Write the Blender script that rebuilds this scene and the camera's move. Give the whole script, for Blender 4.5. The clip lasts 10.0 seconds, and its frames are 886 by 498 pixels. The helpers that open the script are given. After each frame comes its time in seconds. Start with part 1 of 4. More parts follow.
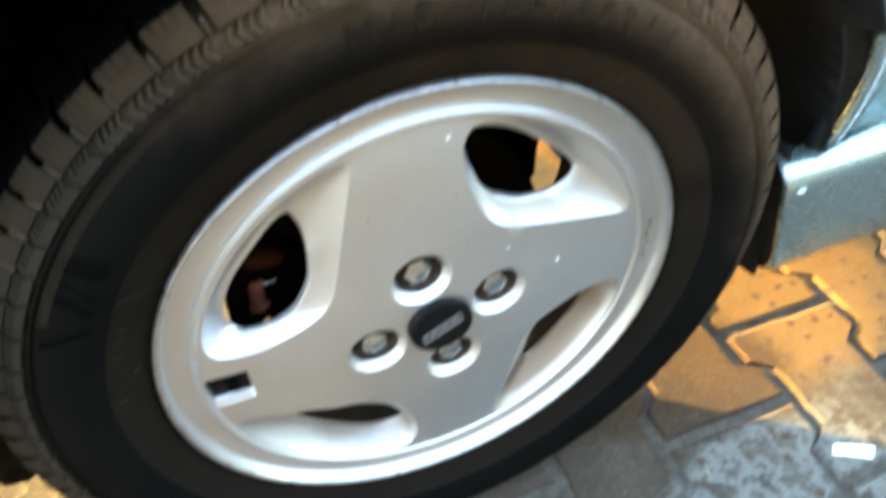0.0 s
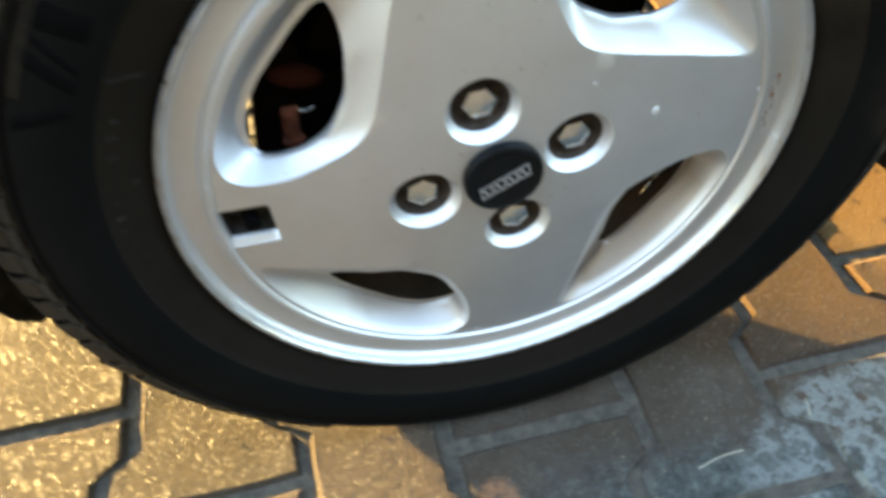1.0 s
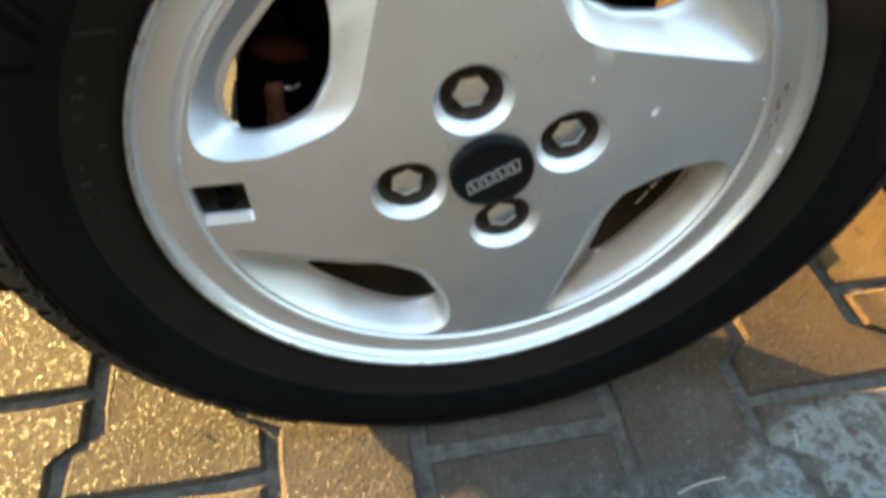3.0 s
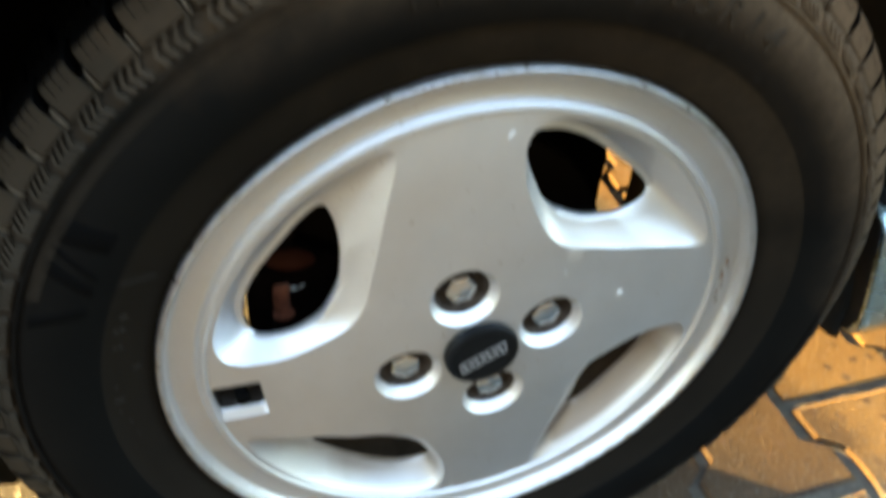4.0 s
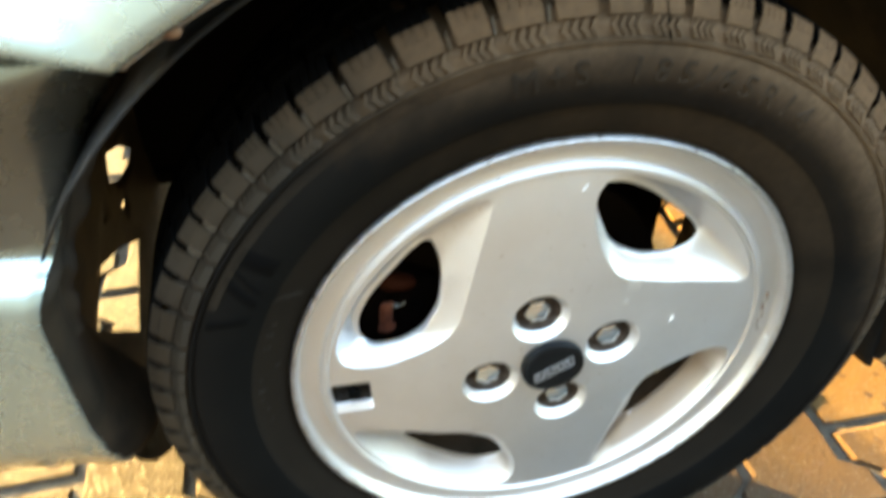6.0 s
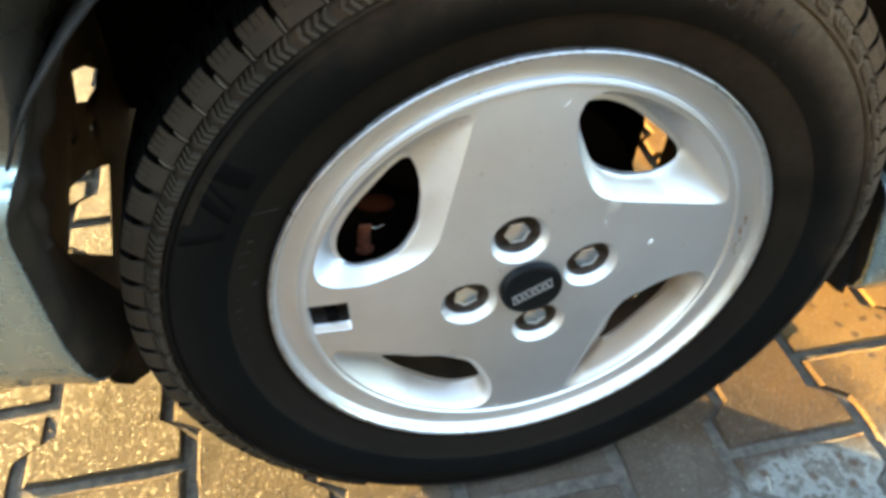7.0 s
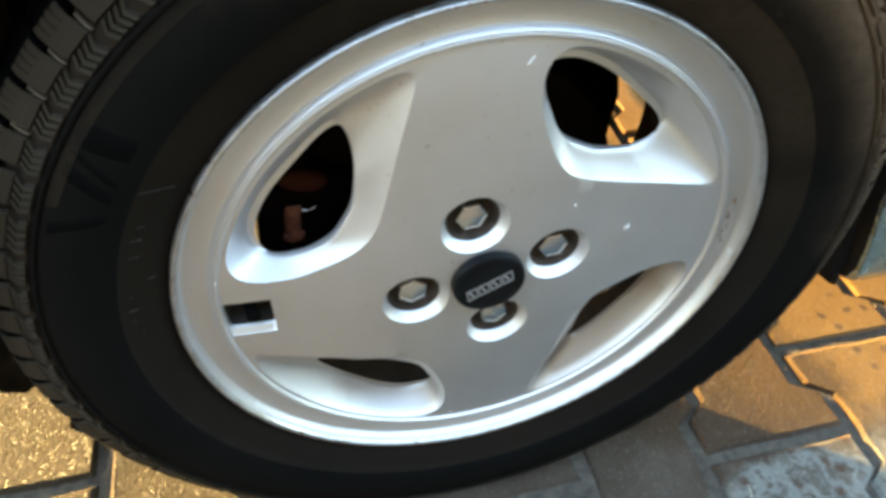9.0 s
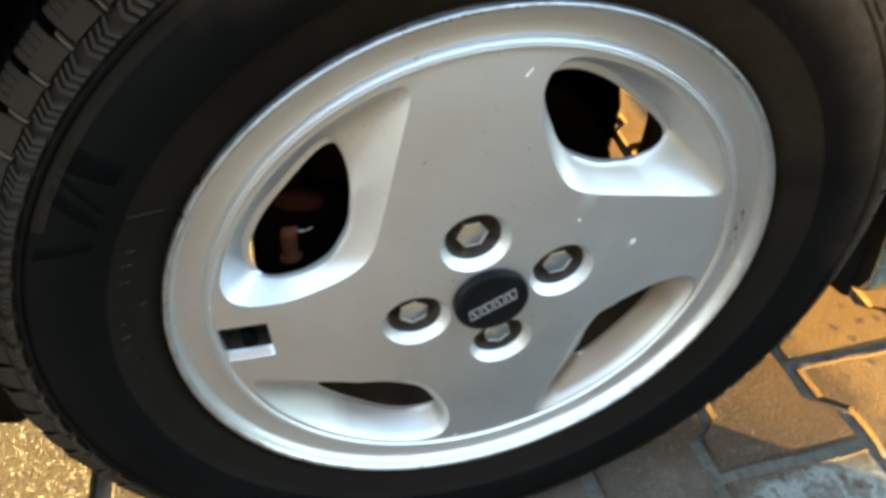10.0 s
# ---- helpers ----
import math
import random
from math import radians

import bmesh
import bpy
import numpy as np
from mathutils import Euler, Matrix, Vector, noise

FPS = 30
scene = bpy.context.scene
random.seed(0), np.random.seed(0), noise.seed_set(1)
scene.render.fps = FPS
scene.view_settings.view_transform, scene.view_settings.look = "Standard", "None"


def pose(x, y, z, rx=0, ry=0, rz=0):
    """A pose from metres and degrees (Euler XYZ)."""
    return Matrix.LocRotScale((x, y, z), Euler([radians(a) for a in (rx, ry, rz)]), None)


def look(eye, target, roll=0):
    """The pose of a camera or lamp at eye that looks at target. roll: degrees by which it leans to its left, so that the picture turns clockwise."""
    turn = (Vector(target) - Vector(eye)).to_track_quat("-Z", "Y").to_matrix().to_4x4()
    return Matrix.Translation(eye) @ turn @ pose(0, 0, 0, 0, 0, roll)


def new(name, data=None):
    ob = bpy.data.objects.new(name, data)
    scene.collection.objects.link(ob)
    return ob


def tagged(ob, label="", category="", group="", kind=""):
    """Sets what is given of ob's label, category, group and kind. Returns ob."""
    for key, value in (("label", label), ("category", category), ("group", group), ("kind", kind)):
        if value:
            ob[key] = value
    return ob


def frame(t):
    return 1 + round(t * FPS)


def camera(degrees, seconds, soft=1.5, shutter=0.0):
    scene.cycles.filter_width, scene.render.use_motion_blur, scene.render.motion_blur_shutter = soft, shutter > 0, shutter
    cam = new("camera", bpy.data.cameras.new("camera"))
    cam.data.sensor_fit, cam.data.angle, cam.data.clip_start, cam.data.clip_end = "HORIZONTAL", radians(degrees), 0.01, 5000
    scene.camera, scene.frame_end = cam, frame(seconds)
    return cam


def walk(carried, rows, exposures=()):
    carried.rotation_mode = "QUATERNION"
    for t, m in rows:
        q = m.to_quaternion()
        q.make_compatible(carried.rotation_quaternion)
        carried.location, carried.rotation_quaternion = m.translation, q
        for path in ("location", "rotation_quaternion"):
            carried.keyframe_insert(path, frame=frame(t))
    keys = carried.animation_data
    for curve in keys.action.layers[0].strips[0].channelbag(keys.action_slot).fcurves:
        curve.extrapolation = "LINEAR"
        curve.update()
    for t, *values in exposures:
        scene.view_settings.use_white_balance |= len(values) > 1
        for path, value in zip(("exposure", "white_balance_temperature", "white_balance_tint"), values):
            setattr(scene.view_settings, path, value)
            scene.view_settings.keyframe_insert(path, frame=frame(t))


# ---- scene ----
cam = camera(60.86, 10.0, soft=3.6, shutter=0.8)
# seconds, eye in metres, heading, pitch and roll in degrees
PATH = [
    (0.0, -0.1281, -0.3351, 0.6830, -21.545, -43.865, -0.370),
    (0.2, -0.1287, -0.3396, 0.6625, -19.507, -45.707, -1.999),
    (0.3, -0.1307, -0.3348, 0.6493, -18.537, -46.734, -2.350),
    (0.5, -0.1321, -0.3334, 0.6279, -16.379, -46.825, -2.359),
    (0.7, -0.1290, -0.3303, 0.6018, -12.910, -46.172, -2.739),
    (1.0, -0.1059, -0.3223, 0.5719, -12.024, -47.808, -2.099),
    (1.1, -0.0950, -0.3251, 0.5644, -12.227, -47.776, -0.748),
    (1.3, -0.0839, -0.3365, 0.5521, -10.490, -46.631, -0.308),
    (1.5, -0.0794, -0.3305, 0.5382, -9.743, -47.489, 0.079),
    (1.7, -0.0801, -0.3279, 0.5282, -10.095, -48.056, 0.752),
    (2.0, -0.0818, -0.3291, 0.5230, -9.699, -49.346, 0.119),
    (2.2, -0.0829, -0.3294, 0.5235, -9.324, -49.074, -0.203),
    (3.3, -0.0994, -0.3133, 0.5730, -13.194, -45.859, 2.380),
    (3.5, -0.1044, -0.3104, 0.5905, -14.615, -45.091, 2.014),
    (3.7, -0.1083, -0.3064, 0.6044, -16.221, -44.200, 2.211),
    (4.0, -0.1219, -0.3089, 0.6271, -17.161, -40.049, 1.981),
    (4.2, -0.1287, -0.3069, 0.6416, -17.367, -38.636, 2.051),
    (4.5, -0.1347, -0.3123, 0.6577, -17.786, -36.594, 2.130),
    (4.7, -0.1371, -0.3188, 0.6691, -18.559, -35.564, 2.201),
    (5.0, -0.1407, -0.3286, 0.6836, -18.896, -34.412, 1.908),
    (5.2, -0.1457, -0.3313, 0.6877, -19.012, -33.797, 1.526),
    (5.5, -0.1483, -0.3417, 0.6954, -17.003, -35.020, 0.448),
    (5.7, -0.1525, -0.3500, 0.6979, -14.418, -36.836, -0.667),
    (6.0, -0.1631, -0.3703, 0.6938, -12.016, -38.738, 0.376),
    (6.2, -0.1656, -0.3742, 0.6875, -12.505, -40.352, 1.610),
    (7.3, -0.1641, -0.3764, 0.6734, -14.628, -43.124, 2.068),
    (7.5, -0.1620, -0.3770, 0.6709, -14.492, -43.412, 1.878),
    (7.7, -0.1593, -0.3740, 0.6713, -15.094, -44.211, 2.303),
    (8.0, -0.1511, -0.3626, 0.6582, -16.870, -44.732, 3.333),
    (8.2, -0.1425, -0.3535, 0.6491, -18.272, -45.040, 3.808),
    (8.3, -0.1392, -0.3498, 0.6458, -18.047, -44.622, 3.475),
    (8.5, -0.1358, -0.3386, 0.6402, -18.064, -44.076, 3.984),
    (8.7, -0.1360, -0.3284, 0.6323, -17.955, -44.039, 4.468),
    (9.0, -0.1336, -0.3173, 0.6212, -17.927, -44.154, 4.778),
    (9.2, -0.1271, -0.3143, 0.6206, -17.595, -43.916, 4.178),
    (9.5, -0.1239, -0.3115, 0.6143, -17.124, -43.771, 3.016),
    (9.7, -0.1251, -0.3098, 0.6137, -17.256, -43.063, 2.960),
    (10.0, -0.1273, -0.3084, 0.6136, -17.195, -42.945, 3.152),
]


def carried_pose(x, y, z, heading, pitch, roll):
    h, p = radians(heading), radians(pitch)
    ahead = Vector((-math.sin(h) * math.cos(p), math.cos(h) * math.cos(p), math.sin(p)))
    eye = Vector((x, y, z))
    return look(eye, eye + ahead, roll)


# seconds, stops and white balance: the camera opens up on the dark arch and closes on the bright ground
STOPS = [(0.0, 4.73, 5850, 5), (0.5, 4.41, 5850, 5), (1.0, 4.23, 5850, 5), (2.0, 4.0, 6000, 5), (3.5, 4.17, 5950, 5),
         (4.0, 4.35, 6000, 5), (4.5, 4.68, 5950, 5), (5.0, 4.95, 5850, 5), (5.5, 5.07, 5950, 5), (6.0, 4.92, 6250, 5),
         (7.5, 4.5, 5600, 5), (8.0, 4.48, 5600, 5), (8.5, 4.33, 5900, 5), (9.0, 4.28, 5900, 5), (10.0, 4.28, 5900, 5)]
walk(cam, [(t, carried_pose(*row)) for t, *row in PATH], exposures=STOPS)

# ---- light: a low sun from beyond the car, and the open sky ----
SUN_UP, SUN_FROM = radians(7.0), Vector((-0.72, 0.69, 0.0)).normalized()
world = bpy.data.worlds.new("sky")
world.use_nodes = True
scene.world = world
wn, wl = world.node_tree.nodes, world.node_tree.links
sky = wn.new("ShaderNodeTexSky")
sky.sky_type = "NISHITA"
sky.sun_disc = False
sky.sun_elevation = SUN_UP
sky.sun_rotation = math.atan2(SUN_FROM.x, SUN_FROM.y)
# thin high haze: palest overhead, as under any veiled sky, and thinner towards the horizon
way = wn.new("ShaderNodeTexCoord")
height = wn.new("ShaderNodeSeparateXYZ")
wl.new(way.outputs["Generated"], height.inputs[0])
veil = wn.new("ShaderNodeValToRGB")
veil.color_ramp.elements[0].position, veil.color_ramp.elements[0].color = 0.0, (0.76, 0.83, 0.93, 1)
veil.color_ramp.elements[1].position, veil.color_ramp.elements[1].color = 1.0, (0.76, 0.84, 0.97, 1)
wl.new(height.outputs["Z"], veil.inputs["Fac"])
haze = wn.new("ShaderNodeMix")
haze.data_type, haze.blend_type = "RGBA", "ADD"
haze.inputs["Factor"].default_value = 1.0
wl.new(sky.outputs["Color"], haze.inputs[6])
wl.new(veil.outputs["Color"], haze.inputs[7])
wl.new(haze.outputs[2], wn["Background"].inputs["Color"])
wn["Background"].inputs["Strength"].default_value = 0.15

sun_data = bpy.data.lights.new("sun", "SUN")
sun_data.energy, sun_data.angle, sun_data.color = 4.4, radians(1.2), (1.0, 0.60, 0.17)
sun_lamp = new("sun", sun_data)
sun_way = -(SUN_FROM * math.cos(SUN_UP) + Vector((0, 0, math.sin(SUN_UP))))
sun_lamp.matrix_world = Matrix.Translation((-4, 5, 2)) @ sun_way.to_track_quat("-Z", "Y").to_matrix().to_4x4()

# ---- materials ----
def mat(name, color, rough=0.6, metal=0.0, coat=0.0, spec=0.5):
    m = bpy.data.materials.new(name)
    m.use_nodes = True
    b = m.node_tree.nodes["Principled BSDF"]
    b.inputs["Base Color"].default_value = (*color, 1)
    b.inputs["Roughness"].default_value = rough
    b.inputs["Metallic"].default_value = metal
    b.inputs["Coat Weight"].default_value = coat
    b.inputs["Coat Roughness"].default_value = 0.12
    b.inputs["Specular IOR Level"].default_value = spec
    return m


def node(m, kind, **inputs):
    n = m.node_tree.nodes.new(kind)
    for key, value in inputs.items():
        n.inputs[key.replace("_", " ")].default_value = value
    return n


def link(m, a, b):
    m.node_tree.links.new(a, b)


def coords(m, space="Object"):
    return node(m, "ShaderNodeTexCoord").outputs[space]


def speck(m, where, scale, detail=4.0, rough=0.6):
    n = node(m, "ShaderNodeTexNoise", Scale=scale, Detail=detail, Roughness=rough)
    link(m, where, n.inputs["Vector"])
    return n.outputs["Fac"]


def ramp(m, fac, stops):
    n = node(m, "ShaderNodeValToRGB")
    e = n.color_ramp.elements
    while len(e) < len(stops):
        e.new(0.5)
    for el, (at, c) in zip(e, stops):
        el.position = at
        el.color = (*c, 1) if len(c) == 3 else c
    link(m, fac, n.inputs["Fac"])
    return n.outputs["Color"]


def grey(v):
    return (v, v, v)


def blend(m, fac, a, b):
    n = m.node_tree.nodes.new("ShaderNodeMix")
    n.data_type = "RGBA"
    for sock, v in ((n.inputs["Factor"], fac), (n.inputs[6], a), (n.inputs[7], b)):
        if isinstance(v, bpy.types.NodeSocket):
            link(m, v, sock)
        else:
            sock.default_value = v if isinstance(v, float) else (*v, 1)
    return n.outputs[2]


def bump(m, height, strength, distance, normal=None):
    n = node(m, "ShaderNodeBump", Strength=strength, Distance=distance)
    link(m, height, n.inputs["Height"])
    if normal is not None:
        link(m, normal, n.inputs["Normal"])
    return n.outputs["Normal"]


def times(m, a, b):
    n = node(m, "ShaderNodeMath")
    n.operation = "MULTIPLY"
    for sock, v in zip(n.inputs, (a, b)):
        if isinstance(v, float):
            sock.default_value = v
        else:
            link(m, v, sock)
    return n.outputs[0]


def shader(m):
    return m.node_tree.nodes["Principled BSDF"].inputs


# silver lacquered alloy, with fine flake and a film of brake dust
def patch(m, where, centre, radii, wobble, scale):
    """1 inside an uneven spot round a place on the ground, 0 outside."""
    shift = node(m, "ShaderNodeMapping")
    shift.inputs["Location"].default_value = (-centre[0] / radii[0], -centre[1] / radii[1], 0)
    shift.inputs["Scale"].default_value = (1 / radii[0], 1 / radii[1], 0)
    link(m, where, shift.inputs["Vector"])
    far = node(m, "ShaderNodeVectorMath")
    far.operation = "LENGTH"
    link(m, shift.outputs[0], far.inputs[0])
    add = node(m, "ShaderNodeMath")
    add.operation = "MULTIPLY_ADD"
    link(m, speck(m, where, scale, 5.0), add.inputs[0])
    add.inputs[1].default_value = wobble
    link(m, far.outputs["Value"], add.inputs[2])
    return ramp(m, times(m, add.outputs[0], 0.5), [(0.38 + 0.25 * wobble, grey(1.0)), (0.53 + 0.25 * wobble, grey(0.0))])


SILVER = mat("silver_alloy", (0.52, 0.53, 0.55), 0.34, 0.92, coat=0.15)
where = coords(SILVER)
dust = ramp(SILVER, speck(SILVER, where, 9.0, 5.0), [(0.35, grey(0.0)), (0.8, grey(1.0))])
spots = ramp(SILVER, speck(SILVER, where, 260.0, 2.0), [(0.70, grey(0.0)), (0.76, grey(1.0))])
base = blend(SILVER, dust, (0.645, 0.65, 0.66), (0.56, 0.55, 0.53))
base = blend(SILVER, spots, base, (0.40, 0.36, 0.31))
# browner patches in the lower windows' recesses
upright = node(SILVER, "ShaderNodeMapping")
upright.inputs["Rotation"].default_value = (radians(-90), 0, 0)
link(SILVER, where, upright.inputs["Vector"])
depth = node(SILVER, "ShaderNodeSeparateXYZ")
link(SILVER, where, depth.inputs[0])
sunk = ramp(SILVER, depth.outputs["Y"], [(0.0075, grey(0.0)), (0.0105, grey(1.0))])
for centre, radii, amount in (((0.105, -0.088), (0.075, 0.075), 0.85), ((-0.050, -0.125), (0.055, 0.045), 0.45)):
    browned = times(SILVER, patch(SILVER, upright.outputs[0], centre, radii, 0.4, 26.0), sunk)
    base = blend(SILVER, times(SILVER, browned, amount), base, (0.27, 0.225, 0.185))
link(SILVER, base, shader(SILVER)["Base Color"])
link(SILVER, ramp(SILVER, speck(SILVER, where, 22.0), [(0.3, grey(0.45)), (0.75, grey(0.54))]), shader(SILVER)["Roughness"])
link(SILVER, bump(SILVER, speck(SILVER, where, 900.0, 2.0), 0.05, 0.0004), shader(SILVER)["Normal"])

# worn bare edge of the flange
FLANGE = mat("worn_alloy", (0.62, 0.61, 0.60), 0.30, 0.85, coat=0.15)
where = coords(FLANGE)
link(FLANGE, ramp(FLANGE, speck(FLANGE, where, 120.0, 5.0), [(0.35, (0.34, 0.32, 0.29)), (0.55, (0.47, 0.475, 0.48))]), shader(FLANGE)["Base Color"])
link(FLANGE, ramp(FLANGE, speck(FLANGE, where, 60.0), [(0.3, grey(0.24)), (0.75, grey(0.5))]), shader(FLANGE)["Roughness"])

CHIP = mat("bare_chip", (0.64, 0.64, 0.63), 0.55)
SCUFF = mat("scuffed_lacquer", (0.30, 0.265, 0.235), 0.8)
RUSTCHIP = mat("rusty_chip", (0.17, 0.098, 0.056), 0.85)
# inside of the valve recess: its shade is put into the colour
BOXSHADE = mat("shaded_recess", (0.034, 0.029, 0.025), 0.75, spec=0.2)

# rubber: black with road dust; its paler upper rear also stands for light there
def rubber(name, base_a, base_b, dusty, amount, low, ring=None):
    """Dust may also gather from one radius of the wheel to another (ring)."""
    m = mat(name, base_a, 0.7, spec=0.008)
    where = node(m, "ShaderNodeNewGeometry").outputs["Position"]
    big = ramp(m, speck(m, where, 9.0, 5.0), [(0.3, grey(0.0)), (0.75, grey(1.0))])
    fine = ramp(m, speck(m, where, 180.0, 4.0), [(0.35, grey(0.7)), (0.70, grey(1.0))])
    c = blend(m, big, base_a, base_b)
    split = node(m, "ShaderNodeSeparateXYZ")
    link(m, where, split.inputs[0])
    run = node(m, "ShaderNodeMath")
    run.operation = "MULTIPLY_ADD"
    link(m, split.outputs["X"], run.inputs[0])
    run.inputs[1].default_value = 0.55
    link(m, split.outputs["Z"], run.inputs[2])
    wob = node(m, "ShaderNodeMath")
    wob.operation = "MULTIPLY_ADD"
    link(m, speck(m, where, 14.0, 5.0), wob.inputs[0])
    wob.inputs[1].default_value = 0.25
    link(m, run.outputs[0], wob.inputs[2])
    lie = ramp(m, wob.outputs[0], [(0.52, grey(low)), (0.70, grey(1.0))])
    amt = node(m, "ShaderNodeMath")
    amt.operation = "MULTIPLY"
    link(m, fine, amt.inputs[0])
    link(m, lie, amt.inputs[1])
    amt2 = node(m, "ShaderNodeMath")
    amt2.operation = "MULTIPLY"
    link(m, amt.outputs[0], amt2.inputs[0])
    amt2.inputs[1].default_value = amount
    lay = amt2.outputs[0]
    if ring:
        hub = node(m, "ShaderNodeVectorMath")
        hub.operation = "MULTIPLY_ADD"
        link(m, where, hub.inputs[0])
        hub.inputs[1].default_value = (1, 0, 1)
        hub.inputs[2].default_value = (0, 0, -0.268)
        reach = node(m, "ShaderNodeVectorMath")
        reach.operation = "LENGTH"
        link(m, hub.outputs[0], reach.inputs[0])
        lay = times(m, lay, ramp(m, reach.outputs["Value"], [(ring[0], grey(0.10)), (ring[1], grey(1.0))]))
    link(m, blend(m, lay, c, dusty), shader(m)["Base Color"])
    link(m, ramp(m, speck(m, where, 14.0), [(0.3, grey(0.7)), (0.7, grey(0.95))]), shader(m)["Roughness"])
    link(m, bump(m, speck(m, where, 420.0, 3.0), 0.18, 0.0008), shader(m)["Normal"])
    return m


RUBBER = rubber("tyre_rubber", (0.0035, 0.0037, 0.0038), (0.0066, 0.0066, 0.0061), (0.150, 0.102, 0.060), 0.72, 0.03, (0.232, 0.261))
BEAD = rubber("brown_bead_rubber", (0.0070, 0.0063, 0.0053), (0.0122, 0.0102, 0.0079), (0.095, 0.068, 0.044), 0.34, 0.06)
RIB = rubber("dusty_rib_rubber", (0.0100, 0.0090, 0.0075), (0.0180, 0.0152, 0.0118), (0.170, 0.112, 0.064), 0.78, 0.10)
# tread past the shoulder: near black, the arch's shade put into its colour
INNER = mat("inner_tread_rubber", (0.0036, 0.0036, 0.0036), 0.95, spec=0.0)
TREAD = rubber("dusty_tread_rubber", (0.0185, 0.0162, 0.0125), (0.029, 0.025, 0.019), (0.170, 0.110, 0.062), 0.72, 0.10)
LETTER = rubber("raised_rubber", (0.0042, 0.0042, 0.0041), (0.0076, 0.0074, 0.0068), (0.15, 0.108, 0.068), 0.26, 0.04)
PALEMARK = mat("pale_rubber_mark", (0.035, 0.032, 0.028), 0.9, spec=0.05)
FLASH = mat("pale_rubber_flash", (0.120, 0.096, 0.066), 0.6, spec=0.3)
GLOSSRUBBER = mat("smooth_black_rubber", (0.0028, 0.0028, 0.0028), 0.8, spec=0.02)

# pale green-silver car paint
PAINT = mat("pale_green_paint", (0.30, 0.38, 0.37), 0.22, 0.80, coat=1.0)
where = coords(PAINT)
film = ramp(PAINT, speck(PAINT, where, 5.0, 6.0), [(0.4, grey(0.0)), (0.85, grey(1.0))])
tone = blend(PAINT, film, (0.36, 0.455, 0.45), (0.33, 0.405, 0.40))
# brown reflection put into the paint beside the wheel opening, above the bumper's ledge
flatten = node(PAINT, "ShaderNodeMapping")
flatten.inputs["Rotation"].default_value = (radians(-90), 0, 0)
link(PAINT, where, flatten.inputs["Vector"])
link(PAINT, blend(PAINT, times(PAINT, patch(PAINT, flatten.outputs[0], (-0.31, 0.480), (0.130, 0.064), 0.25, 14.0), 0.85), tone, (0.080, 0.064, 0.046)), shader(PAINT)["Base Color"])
link(PAINT, ramp(PAINT, speck(PAINT, where, 40.0), [(0.3, grey(0.22)), (0.8, grey(0.34))]), shader(PAINT)["Roughness"])

# bumper's turned-in edge and lip: dark reflection put into the colour
EDGEDARK = mat("dark_edge_brown", (0.02, 0.016, 0.011), 0.85, spec=0.1)
where = coords(EDGEDARK)
link(EDGEDARK, ramp(EDGEDARK, speck(EDGEDARK, where, 35.0, 5.0), [(0.3, (0.011, 0.0092, 0.0068)), (0.8, (0.034, 0.025, 0.016))]), shader(EDGEDARK)["Base Color"])
LINER = mat("black_liner_plastic", (0.014, 0.013, 0.012), 0.7, spec=0.1)
where = coords(LINER)
mud = ramp(LINER, speck(LINER, where, 16.0, 6.0), [(0.50, grey(0.0)), (0.80, grey(1.0))])
link(LINER, blend(LINER, mud, (0.012, 0.0125, 0.013), (0.040, 0.032, 0.024)), shader(LINER)["Base Color"])
link(LINER, bump(LINER, speck(LINER, where, 90.0, 5.0), 0.4, 0.002), shader(LINER)["Normal"])

CAPBLACK = mat("black_cap_plastic", (0.004, 0.0045, 0.005), 0.38, spec=0.15)
where = coords(CAPBLACK)
link(CAPBLACK, ramp(CAPBLACK, speck(CAPBLACK, where, 160.0), [(0.35, grey(0.30)), (0.7, grey(0.5))]), shader(CAPBLACK)["Roughness"])
BADGE = mat("silver_badge", (0.55, 0.56, 0.57), 0.35, 0.8)
ZINC = mat("zinc_bolt", (0.74, 0.77, 0.80), 0.22, 0.95)
where = coords(ZINC)
link(ZINC, ramp(ZINC, speck(ZINC, where, 60.0), [(0.35, grey(0.10)), (0.7, grey(0.16))]), shader(ZINC)["Roughness"])

RUST = mat("rusty_iron", (0.20, 0.075, 0.03), 0.85)
where = coords(RUST)
link(RUST, ramp(RUST, speck(RUST, where, 70.0, 6.0), [(0.3, (0.05, 0.016, 0.009)), (0.55, (0.16, 0.045, 0.020)), (0.8, (0.30, 0.12, 0.06))]), shader(RUST)["Base Color"])
link(RUST, bump(RUST, speck(RUST, where, 300.0, 4.0), 0.5, 0.001), shader(RUST)["Normal"])
LIPPAINT = mat("dirty_lip_paint", (0.20, 0.17, 0.145), 0.7, spec=0.2)
# darker copy of the rust, with the caliper lug's shade put into it
RUSTSHADE = mat("rust_in_shade", (0.030, 0.0085, 0.004), 0.9, spec=0.05)
# bolt wells: brake dust, darkened further for the shade inside them
WELL_BROWN = mat("brake_dust_and_shade", (0.10, 0.075, 0.055), 0.8, spec=0.15)
where = coords(WELL_BROWN)
link(WELL_BROWN, ramp(WELL_BROWN, speck(WELL_BROWN, where, 150.0, 5.0), [(0.3, (0.028, 0.022, 0.017)), (0.75, (0.085, 0.065, 0.050))]), shader(WELL_BROWN)["Base Color"])
# rim's inside: brake dust brown, darker than the face for its shade
BARREL = mat("dim_dusty_rim_inside", (0.022, 0.019, 0.017), 0.85, spec=0.05)
where = coords(BARREL)
